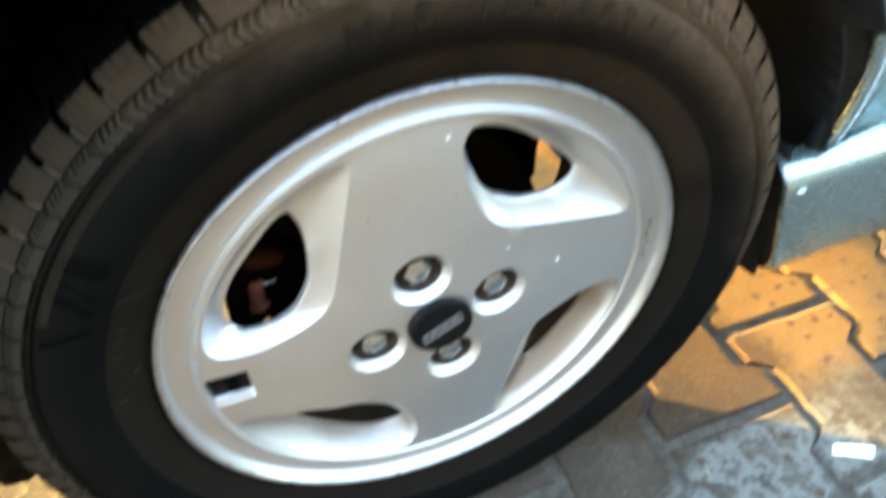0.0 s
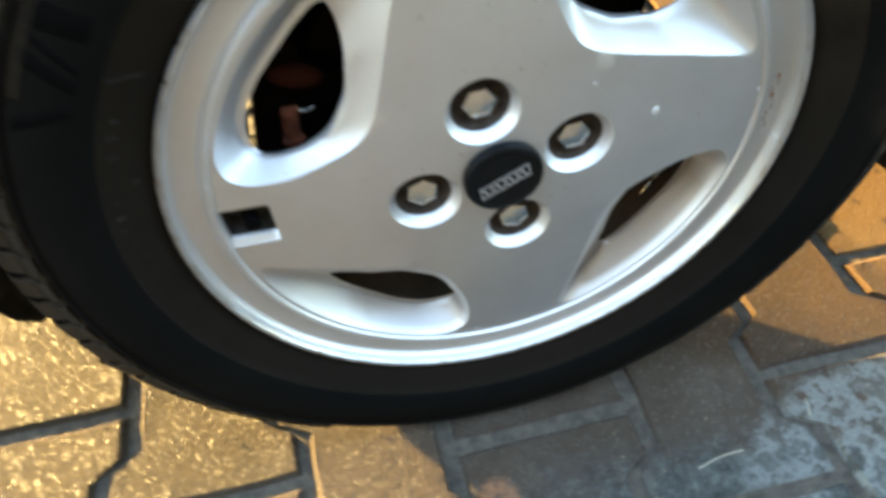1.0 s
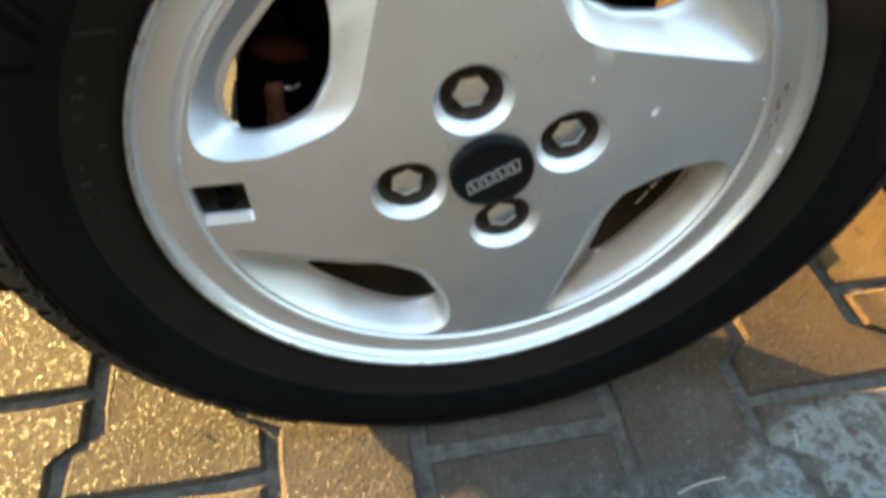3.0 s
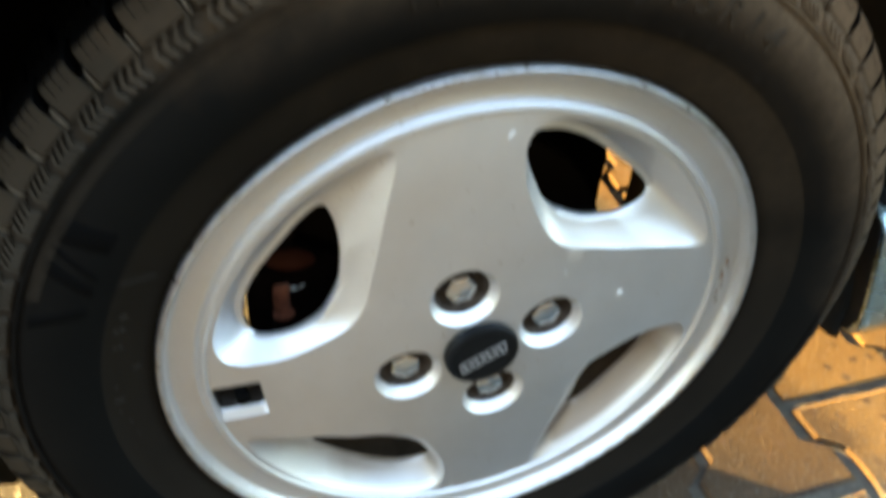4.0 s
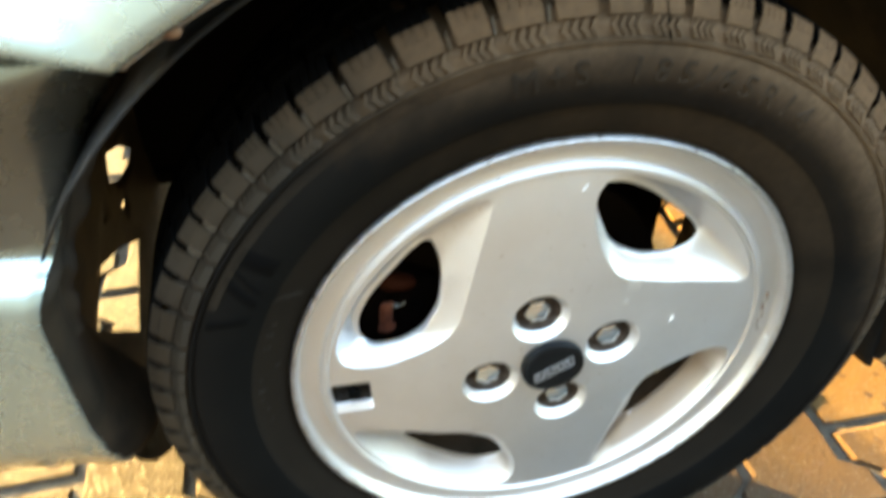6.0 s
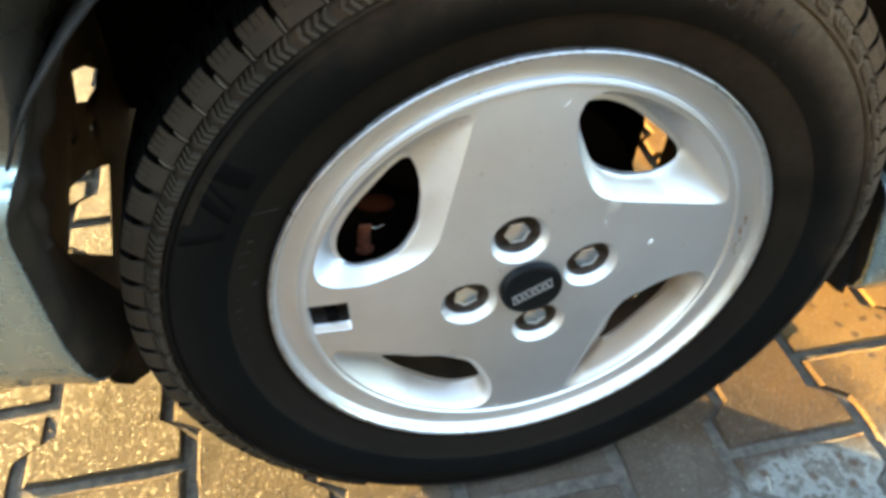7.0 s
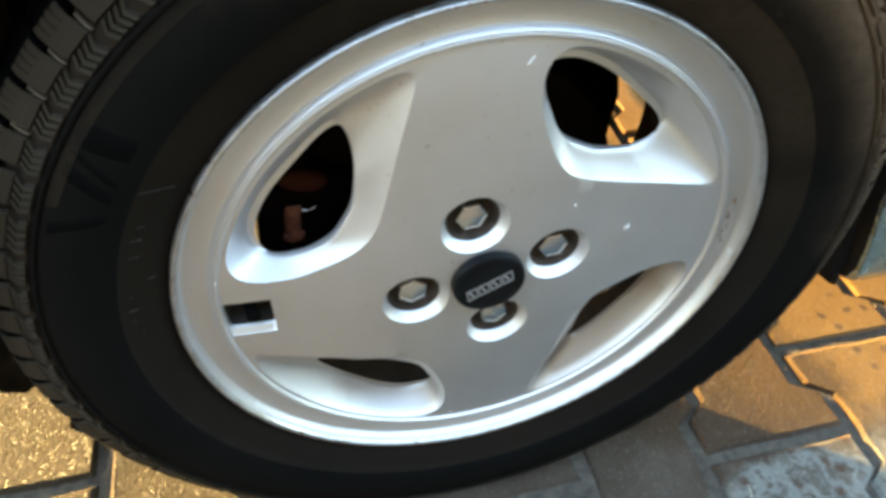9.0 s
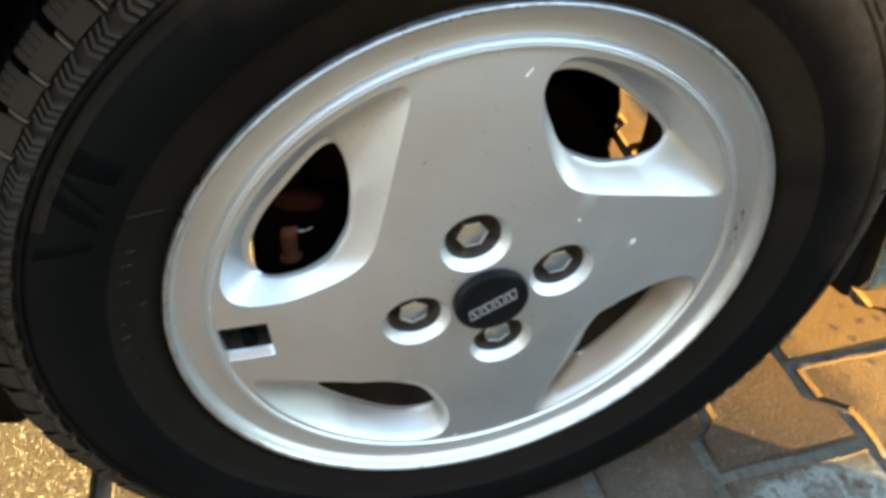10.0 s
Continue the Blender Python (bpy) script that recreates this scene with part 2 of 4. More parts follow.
link(BARREL, ramp(BARREL, speck(BARREL, where, 40.0, 5.0), [(0.3, (0.030, 0.024, 0.018)), (0.8, (0.085, 0.062, 0.042))]), shader(BARREL)["Base Color"])
# caliper and disc iron: shade behind the wheel's windows is put into these colours
CASTING = mat("shade_black_iron", (0.03, 0.018, 0.012), 0.85, spec=0.03)
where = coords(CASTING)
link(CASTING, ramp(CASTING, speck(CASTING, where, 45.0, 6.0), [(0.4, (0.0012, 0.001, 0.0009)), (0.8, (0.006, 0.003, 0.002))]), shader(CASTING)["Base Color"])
DISC = mat("shade_dark_brake_iron", (0.007, 0.0045, 0.003), 0.8, spec=0.05)
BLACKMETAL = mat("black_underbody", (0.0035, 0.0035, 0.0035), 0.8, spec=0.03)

# concrete pavers: warm sandy grey with glittering grit, spilt cement, oil and painted orange sunlight
def concrete(name, tint=(1.0, 1.0, 1.0)):
    m = mat(name, (0.3, 0.27, 0.23), 0.9, spec=0.35)
    where = node(m, "ShaderNodeNewGeometry").outputs["Position"]
    own = node(m, "ShaderNodeObjectInfo").outputs["Random"]
    grain = speck(m, where, 420.0, 3.0, 0.7)
    mid = speck(m, where, 38.0, 6.0, 0.65)
    large = speck(m, where, 7.5, 5.0, 0.6)
    c = ramp(m, mid, [(0.3, (0.020, 0.017, 0.0125)), (0.55, (0.050, 0.042, 0.031)), (0.85, (0.092, 0.079, 0.059))])
    tone = ramp(m, own, [(0.0, tuple(0.82 * v for v in tint)), (1.0, tuple(1.06 * v for v in tint))])
    mul = m.node_tree.nodes.new("ShaderNodeMix")
    mul.data_type, mul.blend_type = "RGBA", "MULTIPLY"
    mul.inputs["Factor"].default_value = 1.0
    link(m, c, mul.inputs[6])
    link(m, tone, mul.inputs[7])
    c = mul.outputs[2]
    # dark mottling and pale grains of sand
    mottle = ramp(m, speck(m, where, 62.0, 7.0, 0.72), [(0.38, grey(0.80)), (0.54, grey(0.0))])
    c = blend(m, mottle, c, (0.016, 0.0135, 0.010))
    stains = ramp(m, speck(m, where, 21.0, 8.0, 0.7), [(0.52, grey(0.0)), (0.66, grey(0.65))])
    c = blend(m, stains, c, (0.021, 0.0165, 0.011))
    c = blend(m, ramp(m, speck(m, where, 780.0, 2.0, 0.5), [(0.60, grey(0.0)), (0.70, grey(0.6))]), c, (0.150, 0.122, 0.078))
    # thin pale film in places
    film = ramp(m, large, [(0.54, grey(0.0)), (0.68, grey(0.55))])
    broken = ramp(m, speck(m, where, 55.0, 5.0), [(0.38, grey(0.15)), (0.58, grey(0.9))])
    c = blend(m, times(m, film, broken), c, (0.155, 0.142, 0.118))
    # brown-black patch round the place where the tyre stands
    foot_patch = patch(m, where, (0.10, -0.01), (0.34, 0.11), 0.6, 18.0)
    c = blend(m, times(m, foot_patch, 0.75), c, (0.036, 0.024, 0.015))
    # golden-brown patch round the fore foot of the tyre
    brown = patch(m, where, (-0.35, 0.13), (0.34, 0.20), 0.7, 14.0)
    c = blend(m, times(m, brown, 0.88), c, (0.028, 0.0168, 0.0043))
    # blue-grey spill ahead of the wheel, blotched dark and light
    spill = patch(m, where, (0.10, -0.215), (0.28, 0.150), 0.55, 26.0)
    blot = ramp(m, speck(m, where, 75.0, 8.0, 0.78), [(0.38, (0.013, 0.0150, 0.0145)), (0.52, (0.041, 0.046, 0.0435)), (0.70, (0.105, 0.113, 0.105))])
    c = blend(m, times(m, spill, 0.85), c, blot)
    # whitish cement splashes
    splash = patch(m, where, (0.33, -0.115), (0.15, 0.085), 0.8, 22.0)
    net = ramp(m, speck(m, where, 17.0, 9.0, 0.70), [(0.43, grey(0.05)), (0.495, grey(0.75)), (0.525, grey(0.55)), (0.57, grey(0.12)), (0.66, grey(0.60))])
    c = blend(m, times(m, splash, net), c, (0.175, 0.185, 0.172))
    # orange sunlit streaks at the light's edge, put into the colour
    sun_streaks = times(m, patch(m, where, (-0.016, -0.104), (0.020, 0.042), 1.1, 55.0), ramp(m, speck(m, where, 140.0, 5.0), [(0.36, grey(0.1)), (0.56, grey(1.0))]))
    c = blend(m, times(m, sun_streaks, 0.62), c, (0.24, 0.115, 0.050))
    # ochre stain behind the wheel, with the low sun's orange put into it
    ochre = patch(m, where, (0.45, 0.10), (0.20, 0.13), 0.6, 12.0)
    c = blend(m, times(m, ochre, 0.75), c, (0.150, 0.083, 0.0165))
    # darker brown that stands for the half shade beside the tyre
    half_shade = patch(m, where, (0.30, 0.040), (0.140, 0.085), 0.7, 16.0)
    c = blend(m, times(m, half_shade, 0.82), c, (0.027, 0.0135, 0.0046))
    # orange of the sunlit strip under the car, put into the pavers' colour
    inner_sun_gold = patch(m, where, (0.44, 0.54), (0.13, 0.17), 0.3, 12.0)
    c = blend(m, times(m, inner_sun_gold, 0.7), c, (0.150, 0.078, 0.012))
    # near-black spots on the pavers under the car
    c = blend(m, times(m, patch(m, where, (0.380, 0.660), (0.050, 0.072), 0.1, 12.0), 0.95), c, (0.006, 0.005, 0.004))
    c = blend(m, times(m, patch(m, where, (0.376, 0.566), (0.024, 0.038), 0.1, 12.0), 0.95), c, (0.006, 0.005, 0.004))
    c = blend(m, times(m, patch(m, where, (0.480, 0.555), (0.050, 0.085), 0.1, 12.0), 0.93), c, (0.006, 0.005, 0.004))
    # dark oil drips behind the wheel
    drip = node(m, "ShaderNodeTexVoronoi", Scale=34.0, Randomness=1.0)
    drip.voronoi_dimensions = "2D"
    link(m, where, drip.inputs["Vector"])
    wob = node(m, "ShaderNodeMath")
    wob.operation = "MULTIPLY_ADD"
    link(m, speck(m, where, 70.0, 4.0), wob.inputs[0])
    wob.inputs[1].default_value = 0.62
    link(m, drip.outputs["Distance"], wob.inputs[2])
    which = node(m, "ShaderNodeSeparateXYZ")
    link(m, drip.outputs["Color"], which.inputs[0])
    some = ramp(m, which.outputs["Y"], [(0.30, grey(0.0)), (0.60, grey(1.0))])
    oil = ramp(m, wob.outputs[0], [(0.38, grey(0.9)), (0.52, grey(0.0))])
    c = blend(m, times(m, times(m, oil, some), patch(m, where, (0.44, 0.02), (0.24, 0.24), 0.4, 8.0)), c, (0.045, 0.024, 0.012))
    link(m, c, shader(m)["Base Color"])
    # grit: a few grains in the surface are smooth and catch the sun
    grit = node(m, "ShaderNodeTexVoronoi", Scale=620.0)
    link(m, where, grit.inputs["Vector"])
    pick = node(m, "ShaderNodeSeparateXYZ")
    link(m, grit.outputs["Color"], pick.inputs[0])
    link(m, ramp(m, pick.outputs["X"], [(0.90, grey(0.92)), (0.94, grey(0.40))]), shader(m)["Roughness"])
    dome = node(m, "ShaderNodeMath")
    dome.operation = "POWER"
    link(m, grit.outputs["Distance"], dome.inputs[0])
    dome.inputs[1].default_value = 2.0
    rise = times(m, ramp(m, dome.outputs[0], [(0.0, grey(1.0)), (0.30, grey(0.0))]), ramp(m, pick.outputs["X"], [(0.0, grey(0.12)), (0.85, grey(0.35)), (0.95, grey(1.0))]))
    n = bump(m, mid, 0.55, 0.0035)
    n = bump(m, speck(m, where, 240.0, 3.0, 0.65), 0.75, 0.0020, n)
    n = bump(m, rise, 1.0, 0.0008, n)
    link(m, bump(m, grain, 0.8, 0.0018, n), shader(m)["Normal"])
    return m


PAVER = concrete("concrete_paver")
# near-black concrete for a few pavers under the car
NEARBLACK = mat("near_black_concrete", (0.012, 0.010, 0.008), 0.85, spec=0.2)
where = node(NEARBLACK, "ShaderNodeNewGeometry").outputs["Position"]
link(NEARBLACK, ramp(NEARBLACK, speck(NEARBLACK, where, 60.0, 5.0), [(0.3, (0.008, 0.007, 0.006)), (0.8, (0.028, 0.022, 0.015))]), shader(NEARBLACK)["Base Color"])
STRAW = mat("dry_straw", (0.36, 0.33, 0.25), 0.8)
PAPER = mat("white_paper", (0.82, 0.83, 0.84), 0.7)
STONE = mat("grey_pebble", (0.10, 0.08, 0.055), 0.9)
BED = mat("joint_grit", (0.05, 0.044, 0.037), 0.95)
where = node(BED, "ShaderNodeNewGeometry").outputs["Position"]
sand = ramp(BED, speck(BED, where, 90.0, 6.0), [(0.3, (0.027, 0.023, 0.017)), (0.75, (0.095, 0.080, 0.059))])
# near black round one joint under the car
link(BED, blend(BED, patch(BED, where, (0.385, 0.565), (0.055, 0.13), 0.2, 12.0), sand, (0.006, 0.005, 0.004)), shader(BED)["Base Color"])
link(BED, bump(BED, speck(BED, where, 350.0, 4.0), 0.9, 0.003), shader(BED)["Normal"])

# added wall's colour: dark and bluish, to cool the sun it throws back
BOARDS = mat("light_block_boards", (0.03, 0.034, 0.04), 0.9, spec=0.1)
where = coords(BOARDS)
stain = blend(BOARDS, speck(BOARDS, where, 1.4, 6.0), (0.018, 0.024, 0.036), (0.031, 0.042, 0.062))
link(BOARDS, blend(BOARDS, ramp(BOARDS, speck(BOARDS, where, 60.0, 4.0), [(0.4, grey(0.0)), (0.7, grey(0.35))]), stain, (0.042, 0.056, 0.080)), shader(BOARDS)["Base Color"])
link(BOARDS, bump(BOARDS, speck(BOARDS, where, 140.0, 5.0), 0.5, 0.003), shader(BOARDS)["Normal"])

# ---- building helpers ----
from mathutils.geometry import delaunay_2d_cdt


def mesh_of(name, bm, material, smooth=True):
    me = bpy.data.meshes.new(name)
    bm.to_mesh(me)
    bm.free()
    me.materials.append(material)
    if smooth:
        me.polygons.foreach_set("use_smooth", [True] * len(me.polygons))
    return me


def part(name, bm, material, parent=None, label="", smooth=True, sharp=None):
    ob = new(name, mesh_of(name, bm, material, smooth))
    ob.parent = parent
    if sharp is not None:
        ob.data.set_sharp_from_angle(angle=radians(sharp))
    return tagged(ob, label)


def thing(name, label, category, group="", kind=""):
    ob = new(name)
    ob.empty_display_size = 0.05
    return tagged(ob, label, category, group, kind)


def polar(r, a, y, z0=0.0):
    """A point of the wheel: radius, degrees from the car's rear, depth."""
    return Vector((r * math.cos(radians(a)), y, z0 + r * math.sin(radians(a))))


def lathe(bm, profile, steps=160, closed=False, z0=0.0):
    """Spins (radius, depth) pairs round the wheel's axle."""
    rings = []
    for r, y in profile:
        rings.append([bm.verts.new(polar(r, 360.0 * k / steps, y, z0)) for k in range(steps)])
    pairs = list(zip(rings, rings[1:])) + ([(rings[-1], rings[0])] if closed else [])
    for a, b in pairs:
        for k in range(steps):
            bm.faces.new((a[k], a[(k + 1) % steps], b[(k + 1) % steps], b[k]))
    return rings


def box(bm, x0, x1, y0, y1, z0, z1, m=None):
    vs = [bm.verts.new((x, y, z)) for z in (z0, z1) for y in (y0, y1) for x in (x0, x1)]
    for f in ((0, 2, 3, 1), (4, 5, 7, 6), (0, 1, 5, 4), (2, 6, 7, 3), (0, 4, 6, 2), (1, 3, 7, 5)):
        bm.faces.new([vs[i] for i in f])
    if m is not None:
        bmesh.ops.transform(bm, matrix=m, verts=vs)
    return vs


def rod(bm, a, b, r, steps=20, cap=True, r2=None):
    """A round bar from a to b."""
    a, b = Vector(a), Vector(b)
    q = (b - a).to_track_quat("Z", "Y")
    rings = []
    for c, rr in ((a, r), (b, r if r2 is None else r2)):
        rings.append([bm.verts.new(c + q @ Vector((rr * math.cos(2 * math.pi * k / steps), rr * math.sin(2 * math.pi * k / steps), 0))) for k in range(steps)])
    for k in range(steps):
        bm.faces.new((rings[0][k], rings[0][(k + 1) % steps], rings[1][(k + 1) % steps], rings[1][k]))
    if cap:
        bm.faces.new(rings[0][::-1])
        bm.faces.new(rings[1])


def resample(loop, count):
    """A closed outline of 2D points, rounded and at even steps."""
    pts = [Vector(p) for p in loop]
    n = len(pts)
    fine = []
    for i in range(n):
        p0, p1, p2, p3 = pts[i - 1], pts[i], pts[(i + 1) % n], pts[(i + 2) % n]
        for s in range(12):
            t = s / 12
            fine.append(0.5 * ((2 * p1) + (p2 - p0) * t + (2 * p0 - 5 * p1 + 4 * p2 - p3) * t * t + (3 * p1 - p0 - 3 * p2 + p3) * t ** 3))
    lengths = [(fine[(i + 1) % len(fine)] - fine[i]).length for i in range(len(fine))]
    total, out, i, run = sum(lengths), [], 0, 0.0
    for k in range(count):
        want = total * k / count
        while run + lengths[i] < want:
            run += lengths[i]
            i += 1
        out.append(fine[i].lerp(fine[(i + 1) % len(fine)], (want - run) / max(lengths[i], 1e-9)))
    return out


def inside(p, loop):
    hit = False
    for (x1, y1), (x2, y2) in zip(loop, loop[1:] + loop[:1]):
        if (y1 > p[1]) != (y2 > p[1]) and p[0] < (x2 - x1) * (p[1] - y1) / (y2 - y1) + x1:
            hit = not hit
    return hit


def sheet(bm, outer, holes, lift, extra=()):
    """A flat sheet with holes cut through: 2D outlines, lifted into space."""
    verts, edges = [], []
    for loop in (outer, *holes):
        start = len(verts)
        verts += [Vector(p[:2]) for p in loop]
        edges += [(start + i, start + (i + 1) % len(loop)) for i in range(len(loop))]
    verts += [Vector(p) for p in extra if inside(p, [tuple(q) for q in outer]) and not any(inside(p, [tuple(q) for q in h]) for h in holes)]
    vs, _, faces, *_ = delaunay_2d_cdt(verts, edges, [], 0, 1e-7)
    made = [bm.verts.new(lift(v)) for v in vs]
    outer_l, holes_l = [tuple(q) for q in outer], [[tuple(q) for q in h] for h in holes]
    for f in faces:
        mid = sum((vs[i] for i in f), Vector((0, 0))) / len(f)
        if inside(mid, outer_l) and not any(inside(mid, h) for h in holes_l):
            bm.faces.new([made[i] for i in f])
    return made


def strip(bm, loops):
    """Joins closed loops of equal count by bands of faces."""
    rings = [[bm.verts.new(p) for p in loop] for loop in loops]
    n = len(rings[0])
    for a, b in zip(rings, rings[1:]):
        for k in range(n):
            bm.faces.new((a[k], a[(k + 1) % n], b[(k + 1) % n], b[k]))
    return rings


def grid(bm, rows):
    """A surface through rows of points."""
    vs = [[bm.verts.new(p) for p in row] for row in rows]
    for a, b in zip(vs, vs[1:]):
        for k in range(len(a) - 1):
            bm.faces.new((a[k], a[k + 1], b[k + 1], b[k]))
    return vs


def thicken(ob, depth, offset=-1.0):
    m = ob.modifiers.new("thickness", "SOLIDIFY")
    m.thickness, m.offset = depth, offset


# ---- ground ----
AXLE = 0.268          # height of the wheel's centre
COL, ROW = 0.14, 0.20  # the pavers' column and row
X0 = -0.0335           # one joint line between columns

bm = bmesh.new()
bmesh.ops.create_grid(bm, x_segments=8, y_segments=8, size=400)
ground = tagged(part("ground", bm, BED), "dark gritty bed under a paved yard", "ground", kind="structure")
ground.location = (0, 0, -0.0040)

# unseen wall added to cut low skylight and darken what the metal reflects
bm = bmesh.new()
box(bm, -7.0, 7.0, -2.32, -2.10, -0.05, 2.9)
tagged(part("unseen_wall", bm, BOARDS, smooth=False), "plain blue-grey wall, unseen, added to block low sky", "wall", kind="structure")

# ---- the car ----
car = thing("car", "pale green-silver hatchback with a silver four-spoke alloy front wheel", "car")

# alloy wheel, one casting
FACE = -0.0032
POCKET = [(160, 18.7), (147, 21.2), (128.5, 27.0), (112, 34.4), (95, 47), (90, 54), (90, 62), (96, 69), (107, 75), (122, 80), (137, 82), (149, 82.3), (159, 80.5), (164.2, 76),
          (164.8, 68), (164.8, 58), (164.8, 48), (164.8, 38), (164.8, 29), (164.0, 22)]
HOLE = [(143.0, 38.0), (134, 38.8), (123, 42.0), (114, 46.8), (106.5, 53), (104.2, 60), (105.2, 66.5), (111, 71.5), (119, 75.0), (130, 78.2), (141, 79.0), (148.5, 76.5), (152.5, 72.0), (153.0, 67.5),
        (152, 62), (150, 56.5), (149, 51.5), (149, 46.5), (149, 42.0), (147.5, 39.0)]


def flat(polars, turn):
    return [(r / 1000 * math.cos(radians(a + turn)), r / 1000 * math.sin(radians(a + turn))) for r, a in polars]


def face_y(p):
    return FACE + 0.0085 * (p[0] ** 2 + p[1] ** 2) / 0.165 ** 2


# bead round the face, dished band, slope up to the flange: radius and depth
RIM = [(0.1672, face_y((0.1672, 0))), (0.1674, 0.0050), (0.1679, 0.0040), (0.1686, 0.0034), (0.1695, 0.0033), (0.1703, 0.0037), (0.1707, 0.0046), (0.1712, 0.0042), (0.1720, 0.0048), (0.1729, 0.0068), (0.1739, 0.0081), (0.1753, 0.0086),
       (0.1800, 0.0086), (0.1850, 0.0083), (0.1876, 0.0075), (0.1892, 0.0056), (0.1900, 0.0030), (0.1905, 0.0008), (0.1913, -0.0012), (0.1924, -0.0024), (0.1936, -0.0020), (0.1944, 0.0)]


def front_y(x, z):
    """Depth of the wheel's front at a place on it."""
    r = math.hypot(x, z)
    for (r0, y0), (r1, y1) in zip(RIM, RIM[1:]):
        if r0 <= r <= r1:
            return y0 + (y1 - y0) * (r - r0) / (r1 - r0)
    return face_y((x, z))


def window_y(b):
    """How far the window's edge lies behind the face: deeper towards the rim."""
    return 0.0110 + 0.0100 * min(1.0, max(0.0, (b.length - 0.118) / 0.032))


PIN, PIN_AT, WELL = 0.0488, 104.5, 0.0219
bm = bmesh.new()
cuts = []
for q in range(4):
    turn = 90 * q
    rim_l = resample(flat(POCKET, turn), 96)
    hole_l = resample(flat(HOLE, turn), 96)
    cuts.append(rim_l)
    loops = []
    # the wall falls from the face's edge to the window, steep at first and then slacker
    for k, s in enumerate((0.0, 0.03, 0.08, 0.2, 0.4, 0.6, 0.8, 0.95, 1.0)):
        depth = (0.0, 0.03, 0.10, 0.24, 0.45, 0.65, 0.81, 0.90, 1.0)[k]
        loops.append([Vector((a.x + (b.x - a.x) * s, face_y(a) + depth * window_y(b), a.y + (b.y - a.y) * s)) for a, b in zip(rim_l, hole_l)])
    loops.append([Vector((b.x, window_y(b) + 0.0045, b.y)) if b.length < 0.125 else Vector((b.x * (1 - 1.1 * (b.length - 0.125)), window_y(b) + 0.0045, b.y * (1 - 1.1 * (b.length - 0.125)))) for b in hole_l])
    strip(bm, loops)
# wells of the bolts
wells, pots = [], []
for q in range(4):
    c = Vector((PIN * math.cos(radians(PIN_AT + 90 * q)), PIN * math.sin(radians(PIN_AT + 90 * q))))
    ring = [(math.cos(2 * math.pi * k / 40), math.sin(2 * math.pi * k / 40)) for k in range(40)]
    loop = [Vector((c.x + WELL * u, c.y + WELL * v)) for u, v in ring]
    wells.append(loop)
    prof = [(WELL, 0.0), (WELL - 0.0006, 0.0008), (WELL - 0.0030, 0.0042), (WELL - 0.0044, 0.0066)]
    dirty_prof = [(WELL - 0.0044, 0.0066), (WELL - 0.0052, 0.0086), (WELL - 0.0066, 0.0150), (WELL - 0.0086, 0.0172), (0.004, 0.0178)]
    pot = bmesh.new()
    strip(pot, [[Vector((c.x + r * u, face_y((c.x + WELL * u, c.y + WELL * v)) + d, c.y + r * v)) for u, v in ring] for r, d in dirty_prof])
    pots.append(pot)
    strip(bm, [[Vector((c.x + r * u, face_y((c.x + WELL * u, c.y + WELL * v)) + d, c.y + r * v)) for u, v in ring] for r, d in prof])
# valve recess, a square pocket open to the rim
va = radians(184.0)
er, et = Vector((math.cos(va), math.sin(va))), Vector((-math.sin(va), math.cos(va)))
box_l = resample([er * r + et * t for r, t in ((0.1372, -0.0120), (0.1372, 0.0), (0.1372, 0.0145), (0.1388, 0.0162), (0.152, 0.0164), (0.1640, 0.0164), (0.1656, 0.0150), (0.1666, 0.0), (0.1664, -0.0115), (0.1650, -0.0133), (0.152, -0.0133), (0.1390, -0.0133))], 64)
mid_box = er * 0.155
up_box = et * -0.0022


def in_box(p, along, across, depth, up):
    """A point of the recess: shrunk along and across the spoke, sunk, and lifted off its lower lip."""
    off = p - mid_box
    q = mid_box + er * (off.dot(er) * along) + et * (off.dot(et) * across) + up_box * up
    return Vector((q.x, face_y(p) + depth, q.y))


strip(bm, [[in_box(p, a, b, d, u) for p in box_l] for a, b, d, u in ((1.0, 1.0, 0.0, 0.0), (0.99, 0.985, 0.0006, 0.0), (0.965, 0.88, 0.0030, 0.9), (0.955, 0.85, 0.0048, 1.0))])
outer_l = [Vector((0.1672 * math.cos(2 * math.pi * k / 192), 0.1672 * math.sin(2 * math.pi * k / 192))) for k in range(192)]
extra = [(0.012 * i + 0.003 * (j % 2), 0.012 * j) for i in range(-14, 15) for j in range(-14, 15)]
sheet(bm, outer_l, cuts + wells + [box_l], lambda p: Vector((p.x, face_y(p), p.y)), extra)
lathe(bm, RIM[:18], 192)
bmesh.ops.remove_doubles(bm, verts=bm.verts, dist=2e-6)
bmesh.ops.recalc_face_normals(bm, faces=bm.faces)
wheel = part("alloy_wheel", bm, SILVER, car, "silver four-spoke alloy wheel with brake dust and chips", sharp=32)
wheel.location = (0, 0, AXLE)

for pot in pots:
    part("bolt_well", pot, WELL_BROWN, wheel, "deep bolt well, brown with brake dust and darkened for its shade", sharp=50)
bm = bmesh.new()
lathe(bm, [(0.1655, 0.034), (0.1625, 0.046), (0.1580, 0.056), (0.1580, 0.085), (0.1630, 0.100), (0.1720, 0.118), (0.1780, 0.132), (0.1810, 0.146), (0.1925, 0.148), (0.1925, 0.152), (0.1840, 0.152), (0.1815, 0.138), (0.1760, 0.122), (0.1665, 0.103), (0.1620, 0.088), (0.1620, 0.054), (0.168, 0.030)], 96)
bmesh.ops.recalc_face_normals(bm, faces=bm.faces)
